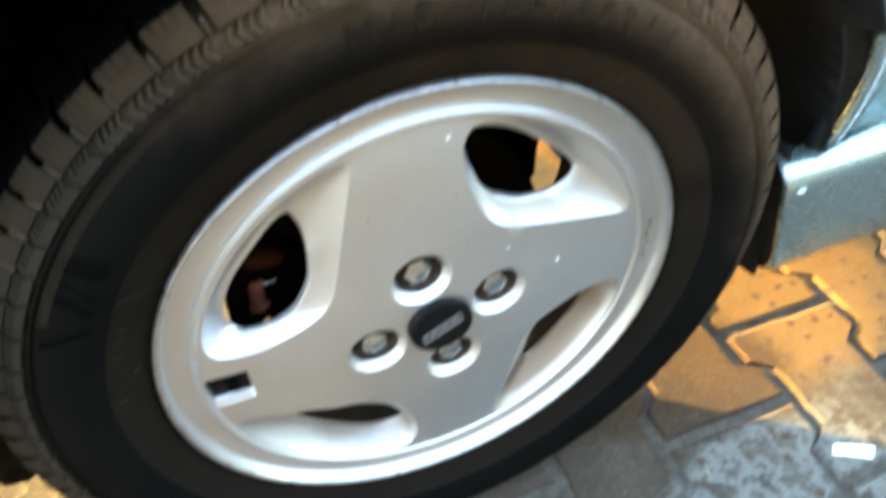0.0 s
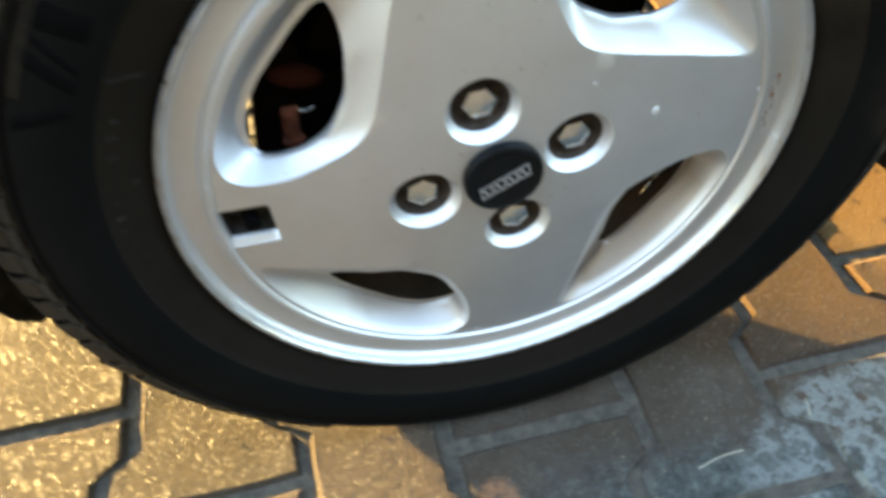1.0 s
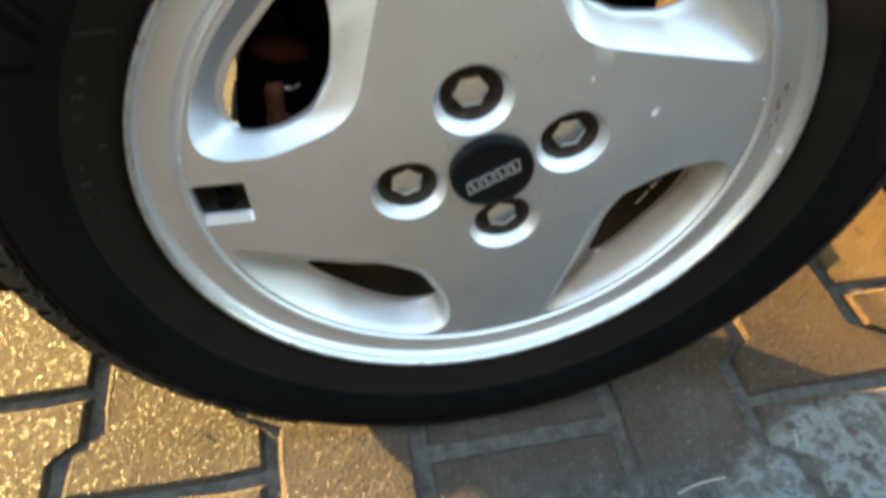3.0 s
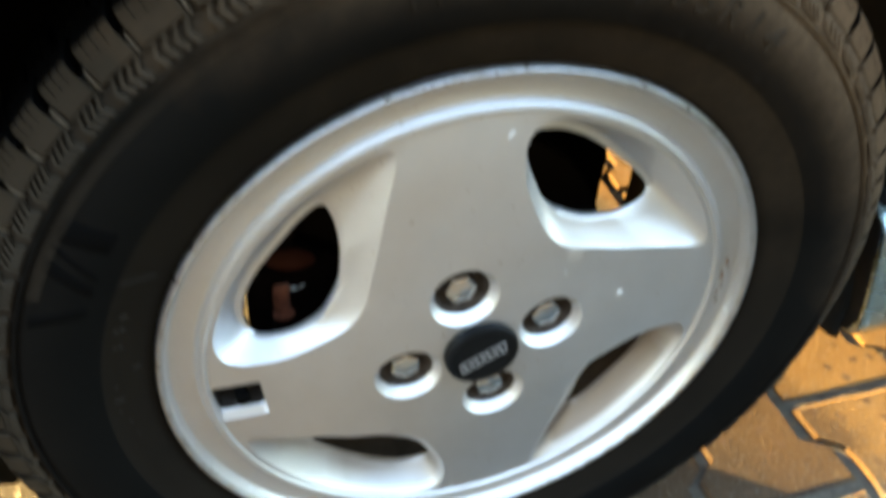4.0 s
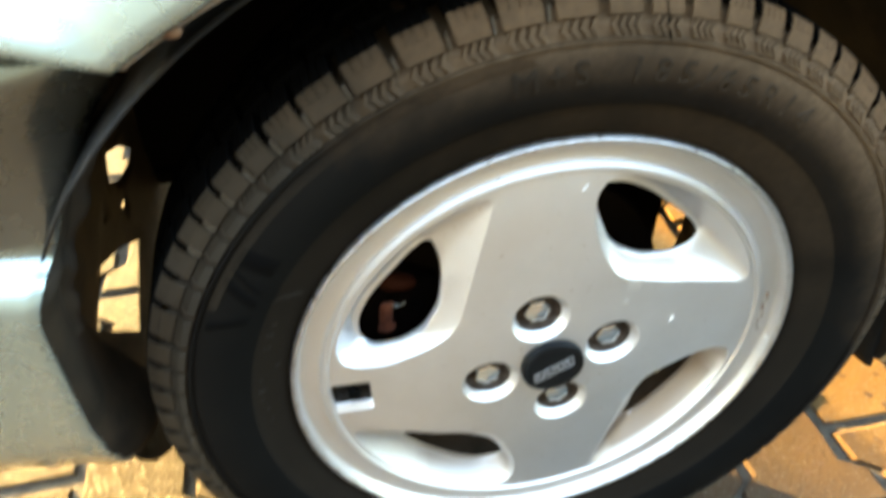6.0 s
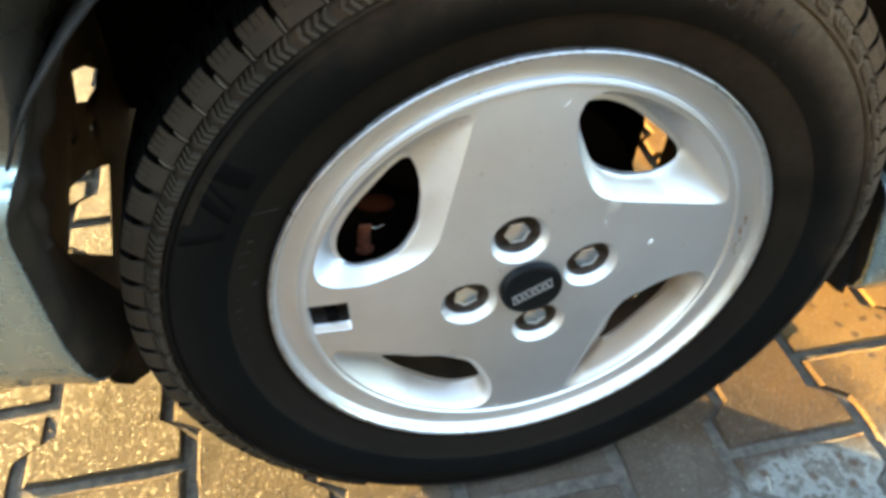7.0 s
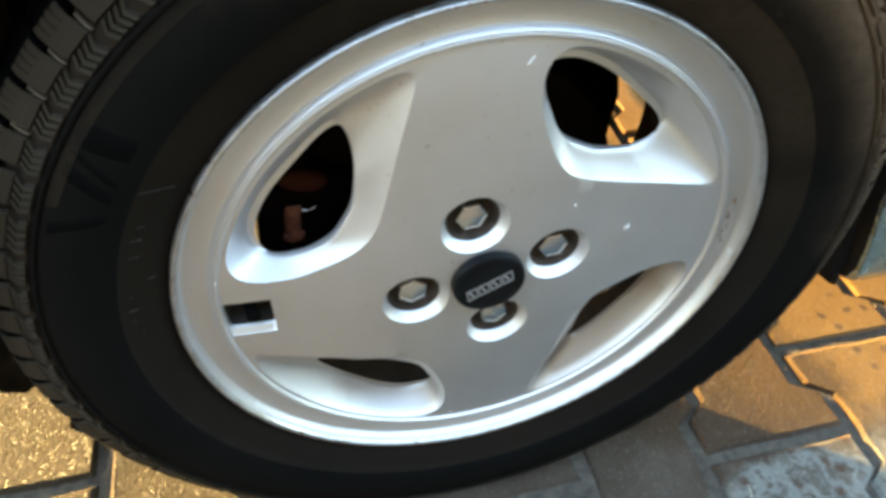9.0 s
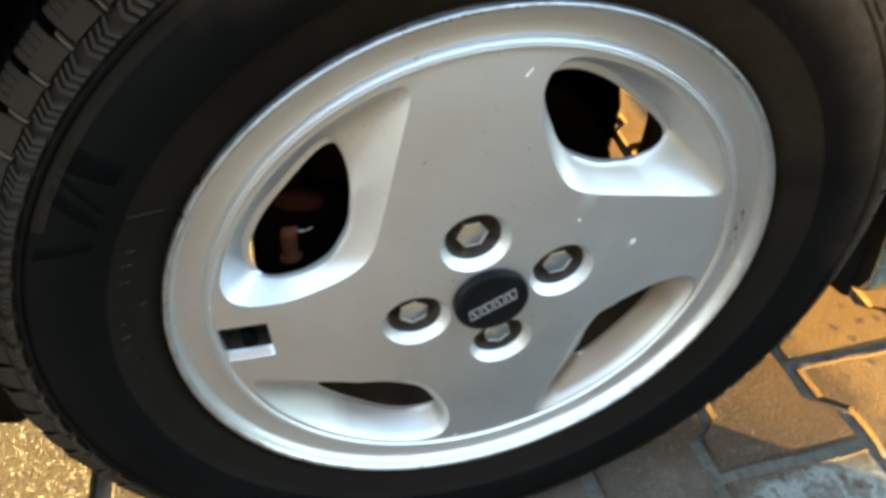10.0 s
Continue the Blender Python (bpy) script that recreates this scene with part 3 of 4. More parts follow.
part("rim_barrel", bm, BARREL, wheel, "inside of the rim, brown with brake dust and darkened for shade", sharp=40)
bm = bmesh.new()
lathe(bm, [(0.1905, 0.0008), (0.1913, -0.0012), (0.1924, -0.0024), (0.1936, -0.0020), (0.1944, 0.0000), (0.1946, 0.004), (0.193, 0.010), (0.186, 0.012)], 192)
part("flange", bm, FLANGE, wheel, "bright worn rim edge with chipped lacquer")

# centre cap with a badge of four plain bars
bm = bmesh.new()
lathe(bm, [(0.0235, 0.006), (0.0246, -0.002), (0.0246, -0.0066), (0.0239, -0.0086), (0.0226, -0.0092), (0.0216, -0.0084), (0.0200, -0.0080), (0.010, -0.0082), (0.0005, -0.0082)], 72)
cap = part("centre_cap", bm, CAPBLACK, wheel, "round black plastic centre cap", sharp=40)
tilt = radians(27)
for k in range(4):
    bm = bmesh.new()
    ux, uz = math.cos(tilt), math.sin(tilt)
    def badge(u, v, d):
        u = u + 0.25 * v
        return Vector((u * ux - v * uz + 0.0006, -0.0082 - d, u * uz + v * ux - 0.0020))
    u0 = -0.0168 + 0.0085 * k
    outer = [(u0, -0.0043), (u0 + 0.0077, -0.0043), (u0 + 0.0077, 0.0043), (u0, 0.0043)]
    inner = [(u0 + 0.0009, -0.0034), (u0 + 0.0068, -0.0034), (u0 + 0.0068, 0.0034), (u0 + 0.0009, 0.0034)]
    strip(bm, [[badge(u, v, 0.0) for u, v in outer], [badge(u, v, 0.0006) for u, v in outer], [badge(u, v, 0.0006) for u, v in inner], [badge(u, v, 0.0) for u, v in inner]])
    box(bm, -0.0007, 0.0007, -0.0006, 0.0, -0.0025, 0.0025, Matrix.Translation(badge(u0 + 0.0034, 0, 0.0)) @ Matrix.Rotation(-tilt - 0.25, 4, "Y"))
    part("badge_bar", bm, BADGE, wheel, "small silver badge bar", smooth=False)

# wheel bolts
def bolt_mesh():
    bm = bmesh.new()
    n = 6
    def hexa(r, y):
        return [Vector((r * math.cos(math.pi / 3 * k + 0.3), y, r * math.sin(math.pi / 3 * k + 0.3))) for k in range(n)]
    rings = strip(bm, [hexa(0.0106, 0.0150), hexa(0.0106, 0.0046), hexa(0.0100, 0.0036), hexa(0.0078, 0.0032)])
    crown = bm.verts.new((0, 0.0026, 0))
    for a, b in zip(rings[-1], rings[-1][1:] + rings[-1][:1]):
        bm.faces.new((a, b, crown))
    bmesh.ops.recalc_face_normals(bm, faces=bm.faces)
    return mesh_of("wheel_bolt", bm, ZINC, False)


bolt_me = bolt_mesh()
for q in range(4):
    ob = new("wheel_bolt", bolt_me)
    ob.parent = wheel
    p = polar(PIN, PIN_AT + 90 * q, 0.002)
    ob.matrix_local = Matrix.Translation(p) @ Matrix.Rotation(0.7 * q + 0.2, 4, "Y")
    tagged(ob, "zinc-plated hexagonal wheel bolt")

bm = bmesh.new()
rod(bm, polar(0.153, 184, 0.021), polar(0.150, 184.3, 0.008), 0.0042, 16)
rod(bm, polar(0.150, 184.3, 0.008), polar(0.1495, 184.4, 0.004), 0.0046, 16)
part("valve_cap", bm, GLOSSRUBBER, wheel, "black rubber tyre valve", sharp=40)
bm = bmesh.new()
strip(bm, [[in_box(p, a, b, d, 1.0) for p in box_l] for a, b, d in ((0.955, 0.85, 0.0048), (0.93, 0.82, 0.016), (0.85, 0.76, 0.0195), (0.02, 0.02, 0.020))])
part("valve_recess", bm, BOXSHADE, wheel, "valve recess, its shade put into the dark colour", sharp=40)

# chips in the lacquer
rnd = random.Random(5)
def chip(r, a, size, long, lean, material):
    bm = bmesh.new()
    p = polar(r, a, 0)
    c, s = math.cos(lean), math.sin(lean)
    top, low = [], []
    for k in range(9):
        q = 2 * math.pi * k / 9
        u, v = long * size * math.cos(q) * rnd.uniform(0.85, 1.1), size * math.sin(q) * rnd.uniform(0.8, 1.15)
        x, z = p.x + u * c - v * s, p.z + u * s + v * c
        top.append(bm.verts.new((x, front_y(x, z) - 0.00030, z)))
        low.append(bm.verts.new((x, front_y(x, z) + 0.0004, z)))
    bm.faces.new(top)
    for k in range(9):
        bm.faces.new((top[k], top[(k + 1) % 9], low[(k + 1) % 9], low[k]))
    part("paint_chip", bm, material, wheel, "pale chip in the silver lacquer" if material is CHIP else "grey scuff in the silver lacquer" if material is SCUFF else "brown rust spot on the rim edge", smooth=False)


for r, a, size, long, lean in ((0.0979, 15.4, 0.0017, 1.5, 0.9), (0.0745, 45.5, 0.0008, 1.3, 0.4), (0.1542, 86.3, 0.0009, 3.8, 0.85), (0.1662, 8.0, 0.0008, 1.4, 1.0), (0.1619, -94.2, 0.0011, 1.2, 0.2), (0.1690, 172.0, 0.0009, 1.3, 1.2)):
    chip(r, a, size, long, lean, CHIP)
for a in (118.0, 140.5, 86.0, 355.0, 213.0, 231.0):
    chip(0.1895, a + rnd.uniform(-1, 1), rnd.uniform(0.0006, 0.0010), 1.8, radians(a + 90), CHIP)
for a in (100.5, 101.6, 98.6, 96.2, 91.0):
    chip(0.1925, a, rnd.uniform(0.0006, 0.0011), 1.6, radians(a + 90), RUSTCHIP)
for k in range(9):
    chip(0.1800 + rnd.uniform(-0.0016, 0.0012), 9.0 - 1.5 * k, rnd.uniform(0.0009, 0.0017), rnd.uniform(1.2, 2.6), radians(97 - 1.4 * k), SCUFF if k % 3 else RUSTCHIP)

# pits along the top of the rim's inner edge
for r, a, size, long in ((0.1890, 102.0, 0.0008, 1.2), (0.1894, 100.6, 0.0014, 1.6), (0.1890, 99.1, 0.0010, 1.5), (0.1893, 96.3, 0.0009, 1.2), (0.1896, 93.6, 0.0014, 1.5), (0.1888, 94.4, 0.0007, 1.3), (0.1890, 92.0, 0.0008, 1.2), (0.1895, 87.4, 0.0009, 1.3), (0.1890, 86.0, 0.0008, 1.2)):
    chip(r, a, size, long, radians(a + 90), RUSTCHIP)

# tyre carcass: bead, bulging sidewall, shoulder, groove floor
SIDE = [(0.1915, 0.006), (0.1950, 0.0026), (0.1985, 0.0002), (0.2050, -0.0030), (0.2130, -0.0062), (0.2200, -0.0086), (0.2210, -0.0096), (0.2224, -0.0103), (0.2300, -0.0122), (0.2370, -0.0134), (0.2440, -0.0138), (0.2520, -0.0132),
        (0.2570, -0.0120), (0.2586, -0.0112), (0.2592, -0.0108), (0.2597, -0.0126), (0.2610, -0.0128), (0.2618, -0.0118), (0.2624, -0.0094), (0.2632, -0.0092), (0.2676, -0.0068), (0.2700, -0.0046), (0.2708, -0.0012), (0.2728, 0.0000), (0.2770, 0.0026), (0.2795, 0.0080), (0.2815, 0.024), (0.2822, 0.045)]
BEAD_AT = 6
prof = SIDE[BEAD_AT:] + [(r, 0.152 - y) for r, y in SIDE[::-1]]
bm = bmesh.new()
lathe(bm, prof, 192)
def settle(v):
    """Flattens what the car's weight presses on the ground."""
    if v.z < -AXLE + 0.0015:
        d = -AXLE + 0.0015 - v.z
        v.y += (-0.35 if v.y < 0.076 else 0.25) * d
        v.z = -AXLE + 0.0015
for v in bm.verts:
    settle(v.co)
bmesh.ops.recalc_face_normals(bm, faces=bm.faces)
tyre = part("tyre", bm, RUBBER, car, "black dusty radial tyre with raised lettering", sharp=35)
tyre.location = (0, 0, AXLE)
bm = bmesh.new()
lathe(bm, SIDE[:BEAD_AT + 1], 192)
part("bead_ring", bm, BEAD, tyre, "browned ring of rubber beside the rim")

# shoulder blocks with sipes, and the rows of blocks inside them
# the pitch of the blocks varies round the tyre, as on any road tyre; angles of the grooves between them
GROOVES = [60.5]
for step in (4.75, 4.7, 4.8, 4.6, 5.05, 5.25, 6.1, 6.25, 5.2, 6.4, 6.1, 5.6, 4.9, 4.8, 4.3, 4.3, 4.4):
    GROOVES.append(GROOVES[-1] + step)
drawn = random.Random(8)
steps = [drawn.choice((4.6, 4.7, 5.2, 6.1)) for _ in range(53)]
for step in steps:
    GROOVES.append(GROOVES[-1] + step * (420.5 - 148.0) / sum(steps))
def block_mesh(name, section, span, skew, sipes, material, solid, dark=None):
    """A block of tread: (radius, depth) section swept over span degrees; past the first solid points it is split by sipes."""
    bm = bmesh.new()
    def slab(a0, w, pts, shift):
        rows = []
        for a, edge in ((a0, True), (a0 + 0.10, False), (a0 + w - 0.10, False), (a0 + w, True)):
            rows.append([polar(r - (0.0007 if edge and 0 < i < len(pts) - 1 else 0), a + skew * (i + shift), y) for i, (r, y) in enumerate(pts)])
        vs = grid(bm, rows)
        for row in (vs[0], vs[-1]):
            bm.faces.new(row)
    if solid:
        slab(-span / 2, span, section[: solid + 1], 0)
    gap = 0.055
    w = (span - gap * sipes) / (sipes + 1)
    for s in range(sipes + 1):
        slab(-span / 2 + s * (w + gap), w, section[solid:], solid)
    bmesh.ops.recalc_face_normals(bm, faces=bm.faces)
    me = mesh_of(name, bm, material, False)
    # faces behind the shoulder's corner take the rubber with shade in its colour
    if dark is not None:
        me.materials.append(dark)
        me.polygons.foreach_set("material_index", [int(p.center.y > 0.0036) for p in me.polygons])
    return me


shoulder = [(0.2715, -0.0030), (0.2732, -0.0062), (0.2765, -0.0050), (0.2820, -0.0018), (0.2864, 0.0014), (0.2879, 0.0040), (0.2888, 0.0120), (0.2894, 0.0280), (0.2800, 0.0290)]
second = [(0.2800, 0.0340), (0.2892, 0.0345), (0.2898, 0.0440), (0.2902, 0.0560), (0.2812, 0.0565)]
third = [(0.2812, 0.0610), (0.2905, 0.0615), (0.2910, 0.0760), (0.2905, 0.0905), (0.2812, 0.0910)]
SPANS = (3.45, 4.0, 4.75)
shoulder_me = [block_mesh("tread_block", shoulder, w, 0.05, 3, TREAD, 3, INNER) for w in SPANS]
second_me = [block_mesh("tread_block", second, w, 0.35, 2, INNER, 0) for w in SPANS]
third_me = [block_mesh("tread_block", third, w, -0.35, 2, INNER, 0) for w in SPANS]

chevron_me = []
for w in SPANS:
    bm = bmesh.new()
    for k in range(4):
        a = (k - 1.5) * w * 0.25
        arms = [(-0.0042, -0.34), (0.0, 0.30), (0.0042, -0.34)]
        for (d0, s0), (d1, s1) in zip(arms, arms[1:]):
            rows = []
            for d, lean in ((d0, s0), (d1, s1)):
                r = 0.2680 + d
                y = -0.0072 + 0.75 * d
                rows.append([polar(r, a + lean - 0.07 * w, y + 0.0012), polar(r, a + lean - 0.05 * w, y - 0.0028), polar(r, a + lean + 0.05 * w, y - 0.0032), polar(r, a + lean + 0.07 * w, y + 0.0012)])
            grid(bm, rows)
    bmesh.ops.recalc_face_normals(bm, faces=bm.faces)
    chevron_me.append(mesh_of("chevron_rib", bm, TREAD, False))
# dusty band that carries the chevrons
bm = bmesh.new()
lathe(bm, [(0.2626, -0.0098), (0.2634, -0.0095), (0.2676, -0.0072), (0.2700, -0.0051), (0.2707, -0.0018), (0.2728, -0.0006), (0.2768, 0.0016)], 192)
for v in bm.verts:
    settle(v.co)
part("shoulder_band", bm, RIB, tyre, "dusty brown shoulder band")

# thin pale flash of rubber left in a groove
bm = bmesh.new()
rows = []
for r, y in ((0.2712, -0.0034), (0.2722, -0.0052), (0.2745, -0.0046), (0.2775, -0.0030), (0.2800, -0.0012)):
    rows.append([polar(r, 0.10, y + 0.004), polar(r, 0.12, y), polar(r, 0.26, y), polar(r, 0.30, y + 0.004)])
grid(bm, rows)
flash_me = mesh_of("mould_flash", bm, FLASH, False)
for left, right in zip(GROOVES, GROOVES[1:]):
    a = (left + right) / 2
    size = 0 if right - left < 4.85 else 1 if right - left < 5.55 else 2
    low = AXLE + 0.292 * math.sin(radians(a))
    turn = Matrix.Rotation(-radians(a), 4, "Y")
    half = Matrix.Rotation(-radians(right), 4, "Y")
    for me, m in ((shoulder_me[size], turn), (second_me[size], half), (third_me[size], turn)):
        if low > 0.012:
            ob = new("tread_block", me)
            ob.parent, ob.matrix_local = tyre, m
    if low > 0.02:
        ob = new("chevron_rib", chevron_me[size])
        ob.parent, ob.matrix_local = tyre, turn
    if 95 < right < 150:
        ob = new("mould_flash", flash_me)
        ob.parent, ob.matrix_local = tyre, half
# dark seam across the shoulder
bm = bmesh.new()
rows = []
for r, y in ((0.2600, -0.0128), (0.2640, -0.0112), (0.2720, -0.0072), (0.2732, -0.0066), (0.2765, -0.0054), (0.2820, -0.0022), (0.2860, 0.0008)):
    a = 81.4 + 55 * (r - 0.264)
    rows.append([polar(r, a - 0.10, y + 0.004), polar(r, a - 0.07, y - 0.0002), polar(r, a + 0.07, y - 0.0002), polar(r, a + 0.10, y + 0.004)])
grid(bm, rows)
part("mould_seam", bm, INNER, tyre, "thin dark mould seam across the shoulder")

# raised writing on the sidewall, bent round the axle
def side_y(r):
    for (r0, y0), (r1, y1) in zip(SIDE, SIDE[1:]):
        if r0 <= r <= r1:
            return y0 + (y1 - y0) * (r - r0) / (r1 - r0)
    return -0.011


def lettering(words, r, a, height, spacing, material, label):
    curve = bpy.data.curves.new("writing", "FONT")
    curve.body, curve.size, curve.align_x = words, height * 1.42, "CENTER"
    curve.extrude, curve.space_character, curve.resolution_u = 0.0006, spacing, 3
    curve.bevel_depth, curve.bevel_resolution = 0.00025, 0
    holder = new("writing", curve)
    bpy.context.view_layer.update()
    me = bpy.data.meshes.new_from_object(holder.evaluated_get(bpy.context.evaluated_depsgraph_get()))
    bpy.data.objects.remove(holder)
    bpy.data.curves.remove(curve)
    for v in me.vertices:
        rr = r + v.co.y
        v.co = polar(rr, a - math.degrees(v.co.x / r), side_y(rr) - 0.0002 - v.co.z)
    me.materials.clear()
    me.materials.append(material)
    ob = new("raised_lettering", me)
    ob.parent = tyre
    return tagged(ob, label)


lettering("M+S", 0.2372, 96.6, 0.0142, 1.34, LETTER, "raised rubber letters M+S")
lettering("185/65R14", 0.2372, 70.2, 0.0142, 1.52, LETTER, "raised rubber size marking 185/65R14")

# brand marks: plain smooth bars
def bar_on_side(r0, r1, a0, a1, lean, name, material, label, lift=0.0008, taper=0.0):
    """A low bar from radius r0 to r1, from angle a0 to a1; its outer end is turned by lean and widened by taper."""
    bm = bmesh.new()
    rows = []
    for i in range(15):
        f = i / 14
        r = r0 + (r1 - r0) * f
        y = side_y(r)
        soft = 0.04 if a1 - a0 < 1.0 else 0.3
        b0, b1 = a0 + lean * f, a1 + (lean + taper) * f
        rows.append([polar(r, b0, y + 0.0003), polar(r, b0 + soft, y - lift), polar(r, b1 - soft, y - lift), polar(r, b1, y + 0.0003)])
    grid(bm, rows)
    bmesh.ops.recalc_face_normals(bm, faces=bm.faces)
    part(name, bm, material, tyre, label)


for a0, a1, lean, taper in ((143.1, 146.6, 0.0, 0.0), (151.6, 153.5, -3.2, 0.5), (149.7, 150.9, -3.3, 0.0), (154.8, 156.6, 2.4, 0.4)):
    bar_on_side(0.2310, 0.2553, a0, a1, lean, "sidewall_bar", GLOSSRUBBER, "smooth black bar of a raised mark", 0.0003, taper)
for a, span in ((60, 3.0), (66, 2.0), (72, 4.0), (50, 3.0)):
    bar_on_side(0.2235, 0.2268, a, a + span, 0.0, "small_mark", RUBBER, "small raised rubber mark", 0.0005)
for r0, r1, a in ((0.2112, 0.2150, 157.1), (0.2112, 0.2135, 159.6), (0.2145, 0.2163, 159.8), (0.2112, 0.2128, 163.0), (0.2140, 0.2157, 163.1), (0.2017, 0.2056, 168.1), (0.2135, 0.2150, 171.2), (0.2115, 0.2164, 174.1), (0.2138, 0.2152, 176.5), (0.2108, 0.2122, 179.5), (0.2096, 0.2106, 182.8)):
    bar_on_side(r0, r1, a, a + 0.26, 0.2, "small_mark", PALEMARK, "small pale raised mark", 0.0003)
for r0, r1, a, lean in ((0.2340, 0.2498, 75.9, -4.3), (0.2388, 0.2476, 55.6, -1.7), (0.2445, 0.2472, 70.2, -2.3), (0.2380, 0.2396, 65.2, 1.4), (0.2415, 0.2425, 62.0, -0.8)):
    bar_on_side(r0, r1, a, a + 0.13, lean, "scratch", PALEMARK, "thin pale scratch in the rubber", 0.0003)
bar_on_side(0.2040, 0.2198, 149.5, 149.66, 1.7, "scratch", PALEMARK, "thin pale scratch in the rubber", 0.0003)
# finely ribbed band under the shoulder line
bm = bmesh.new()
for k in range(190):
    a = 98 + k * 0.30
    rows = [[polar(r, a - 0.08 + lean, side_y(r) + 0.0005), polar(r, a + lean, side_y(r) - 0.0009), polar(r, a + 0.08 + lean, side_y(r) + 0.0005)] for r, lean in ((0.2525, 0.0), (0.2552, 0.25), (0.2578, 0.5))]
    grid(bm, rows)
tagged(part("ribbed_band", bm, RIB, tyre, "finely ribbed band of rubber"), kind="stuff")

# ---- brake behind the wheel ----
bm = bmesh.new()
lathe(bm, [(0.030, 0.050), (0.062, 0.050), (0.066, 0.054), (0.068, 0.072), (0.1155, 0.072), (0.1165, 0.074), (0.1165, 0.082), (0.1155, 0.084), (0.066, 0.084), (0.060, 0.090), (0.030, 0.092)], 96, True, AXLE)
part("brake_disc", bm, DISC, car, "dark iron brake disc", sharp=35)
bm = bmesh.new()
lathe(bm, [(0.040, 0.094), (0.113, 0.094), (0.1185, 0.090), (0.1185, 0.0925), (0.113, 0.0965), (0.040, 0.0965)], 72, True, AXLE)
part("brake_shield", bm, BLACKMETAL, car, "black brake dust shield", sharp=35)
def casting(a0, a1, r0, r1, y0, y1, steps=10):
    """A block of iron bent round the axle."""
    bm = bmesh.new()
    for k in range(steps):
        b0, b1 = a0 + (a1 - a0) * k / steps, a0 + (a1 - a0) * (k + 1) / steps
        vs = [bm.verts.new(polar(r, b, y, AXLE)) for b in (b0, b1) for r, y in ((r0, y0), (r1, y0), (r1, y1), (r0, y1))]
        for f in ((0, 1, 5, 4), (1, 2, 6, 5), (2, 3, 7, 6), (3, 0, 4, 7)):
            bm.faces.new([vs[i] for i in f])
        if k == 0:
            bm.faces.new(vs[:4])
        if k == steps - 1:
            bm.faces.new(vs[4:])
    bmesh.ops.remove_doubles(bm, verts=bm.verts, dist=1e-5)
    bmesh.ops.recalc_face_normals(bm, faces=bm.faces)
    return bm


caliper = part("brake_caliper", casting(146, 202, 0.1245, 0.1402, 0.056, 0.104), CASTING, car, "rusty brake caliper, near black for the shade behind the wheel", sharp=35)
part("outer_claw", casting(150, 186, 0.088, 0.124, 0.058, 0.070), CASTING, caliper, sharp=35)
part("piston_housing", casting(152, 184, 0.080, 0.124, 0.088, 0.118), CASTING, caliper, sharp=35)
bm = bmesh.new()
rod(bm, (-0.1175, 0.060, 0.273), (-0.1170, 0.060, 0.293), 0.0058, 20)
rod(bm, (-0.1175, 0.060, 0.270), (-0.1175, 0.060, 0.274), 0.0080, 20)
rod(bm, (-0.1170, 0.060, 0.292), (-0.1170, 0.060, 0.2965), 0.0068, 20, r2=0.0060)
part("guide_pin", bm, RUST, caliper, "rusty guide pin with collars", sharp=40)
bm = bmesh.new()
rod(bm, (-0.1120, 0.058, 0.2925), (-0.106, 0.058, 0.2915), 0.0012, 10)
rod(bm, (-0.106, 0.058, 0.2915), (-0.100, 0.059, 0.2940), 0.0009, 10)
part("pad_spring", bm, ZINC, caliper, "thin wire pad spring")
bm = bmesh.new()
bmesh.ops.create_icosphere(bm, subdivisions=3, radius=0.0115, matrix=Matrix.Translation((-0.109, 0.056, 0.3185)) @ Matrix.Rotation(radians(12), 4, "Y") @ Matrix.Diagonal((1.45, 0.6, 0.65, 1)))
part("caliper_lug", bm, RUSTSHADE, caliper, "rounded rusty lug of the caliper")
bm = bmesh.new()
lead = [(0.1260, 0.050, 0.1661), (0.1350, 0.050, 0.1824), (0.1425, 0.050, 0.1938), (0.1475, 0.050, 0.1951), (0.1539, 0.050, 0.1894)]
for a, b in zip(lead, lead[1:]):
    rod(bm, a, b, 0.0009, 8)
part("sensor_lead", bm, ZINC, car, "thin pale wire behind the wheel")
bm = bmesh.new()
rod(bm, (0, 0.09, AXLE), (0, 0.16, AXLE), 0.05, 32)
rod(bm, (0, 0.14, AXLE), (0.02, 0.42, AXLE - 0.01), 0.018, 24)
rod(bm, (0.0, 0.15, AXLE - 0.06), (0.08, 0.42, AXLE - 0.06), 0.016, 16)
rod(bm, (-0.01, 0.16, AXLE + 0.05), (0.0, 0.24, AXLE + 0.36), 0.03, 24)
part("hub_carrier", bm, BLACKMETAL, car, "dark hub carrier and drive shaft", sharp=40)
# flat plate added to bound the dark view past the brake, with an uneven edge
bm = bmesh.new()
plate = [(0.0, 0.330), (0.03, 0.215), (0.10, 0.196), (0.176, 0.198), (0.182, 0.206), (0.182, 0.232), (0.184, 0.262), (0.178, 0.285), (0.166, 0.31), (0.150, 0.36), (0.11, 0.43), (0.04, 0.47), (0.0, 0.46)]
loops = [[Vector((x * k + 0.09 * (1 - k), y, 0.31 + (z - 0.31) * k)) for x, z in plate] for y, k in ((0.193, 0.985), (0.196, 1.0), (0.206, 1.0), (0.209, 0.985))]
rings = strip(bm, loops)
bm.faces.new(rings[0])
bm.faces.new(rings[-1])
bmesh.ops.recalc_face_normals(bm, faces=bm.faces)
part("black_plate", bm, BLACKMETAL, car, "flat black plate added behind the brake", smooth=False)

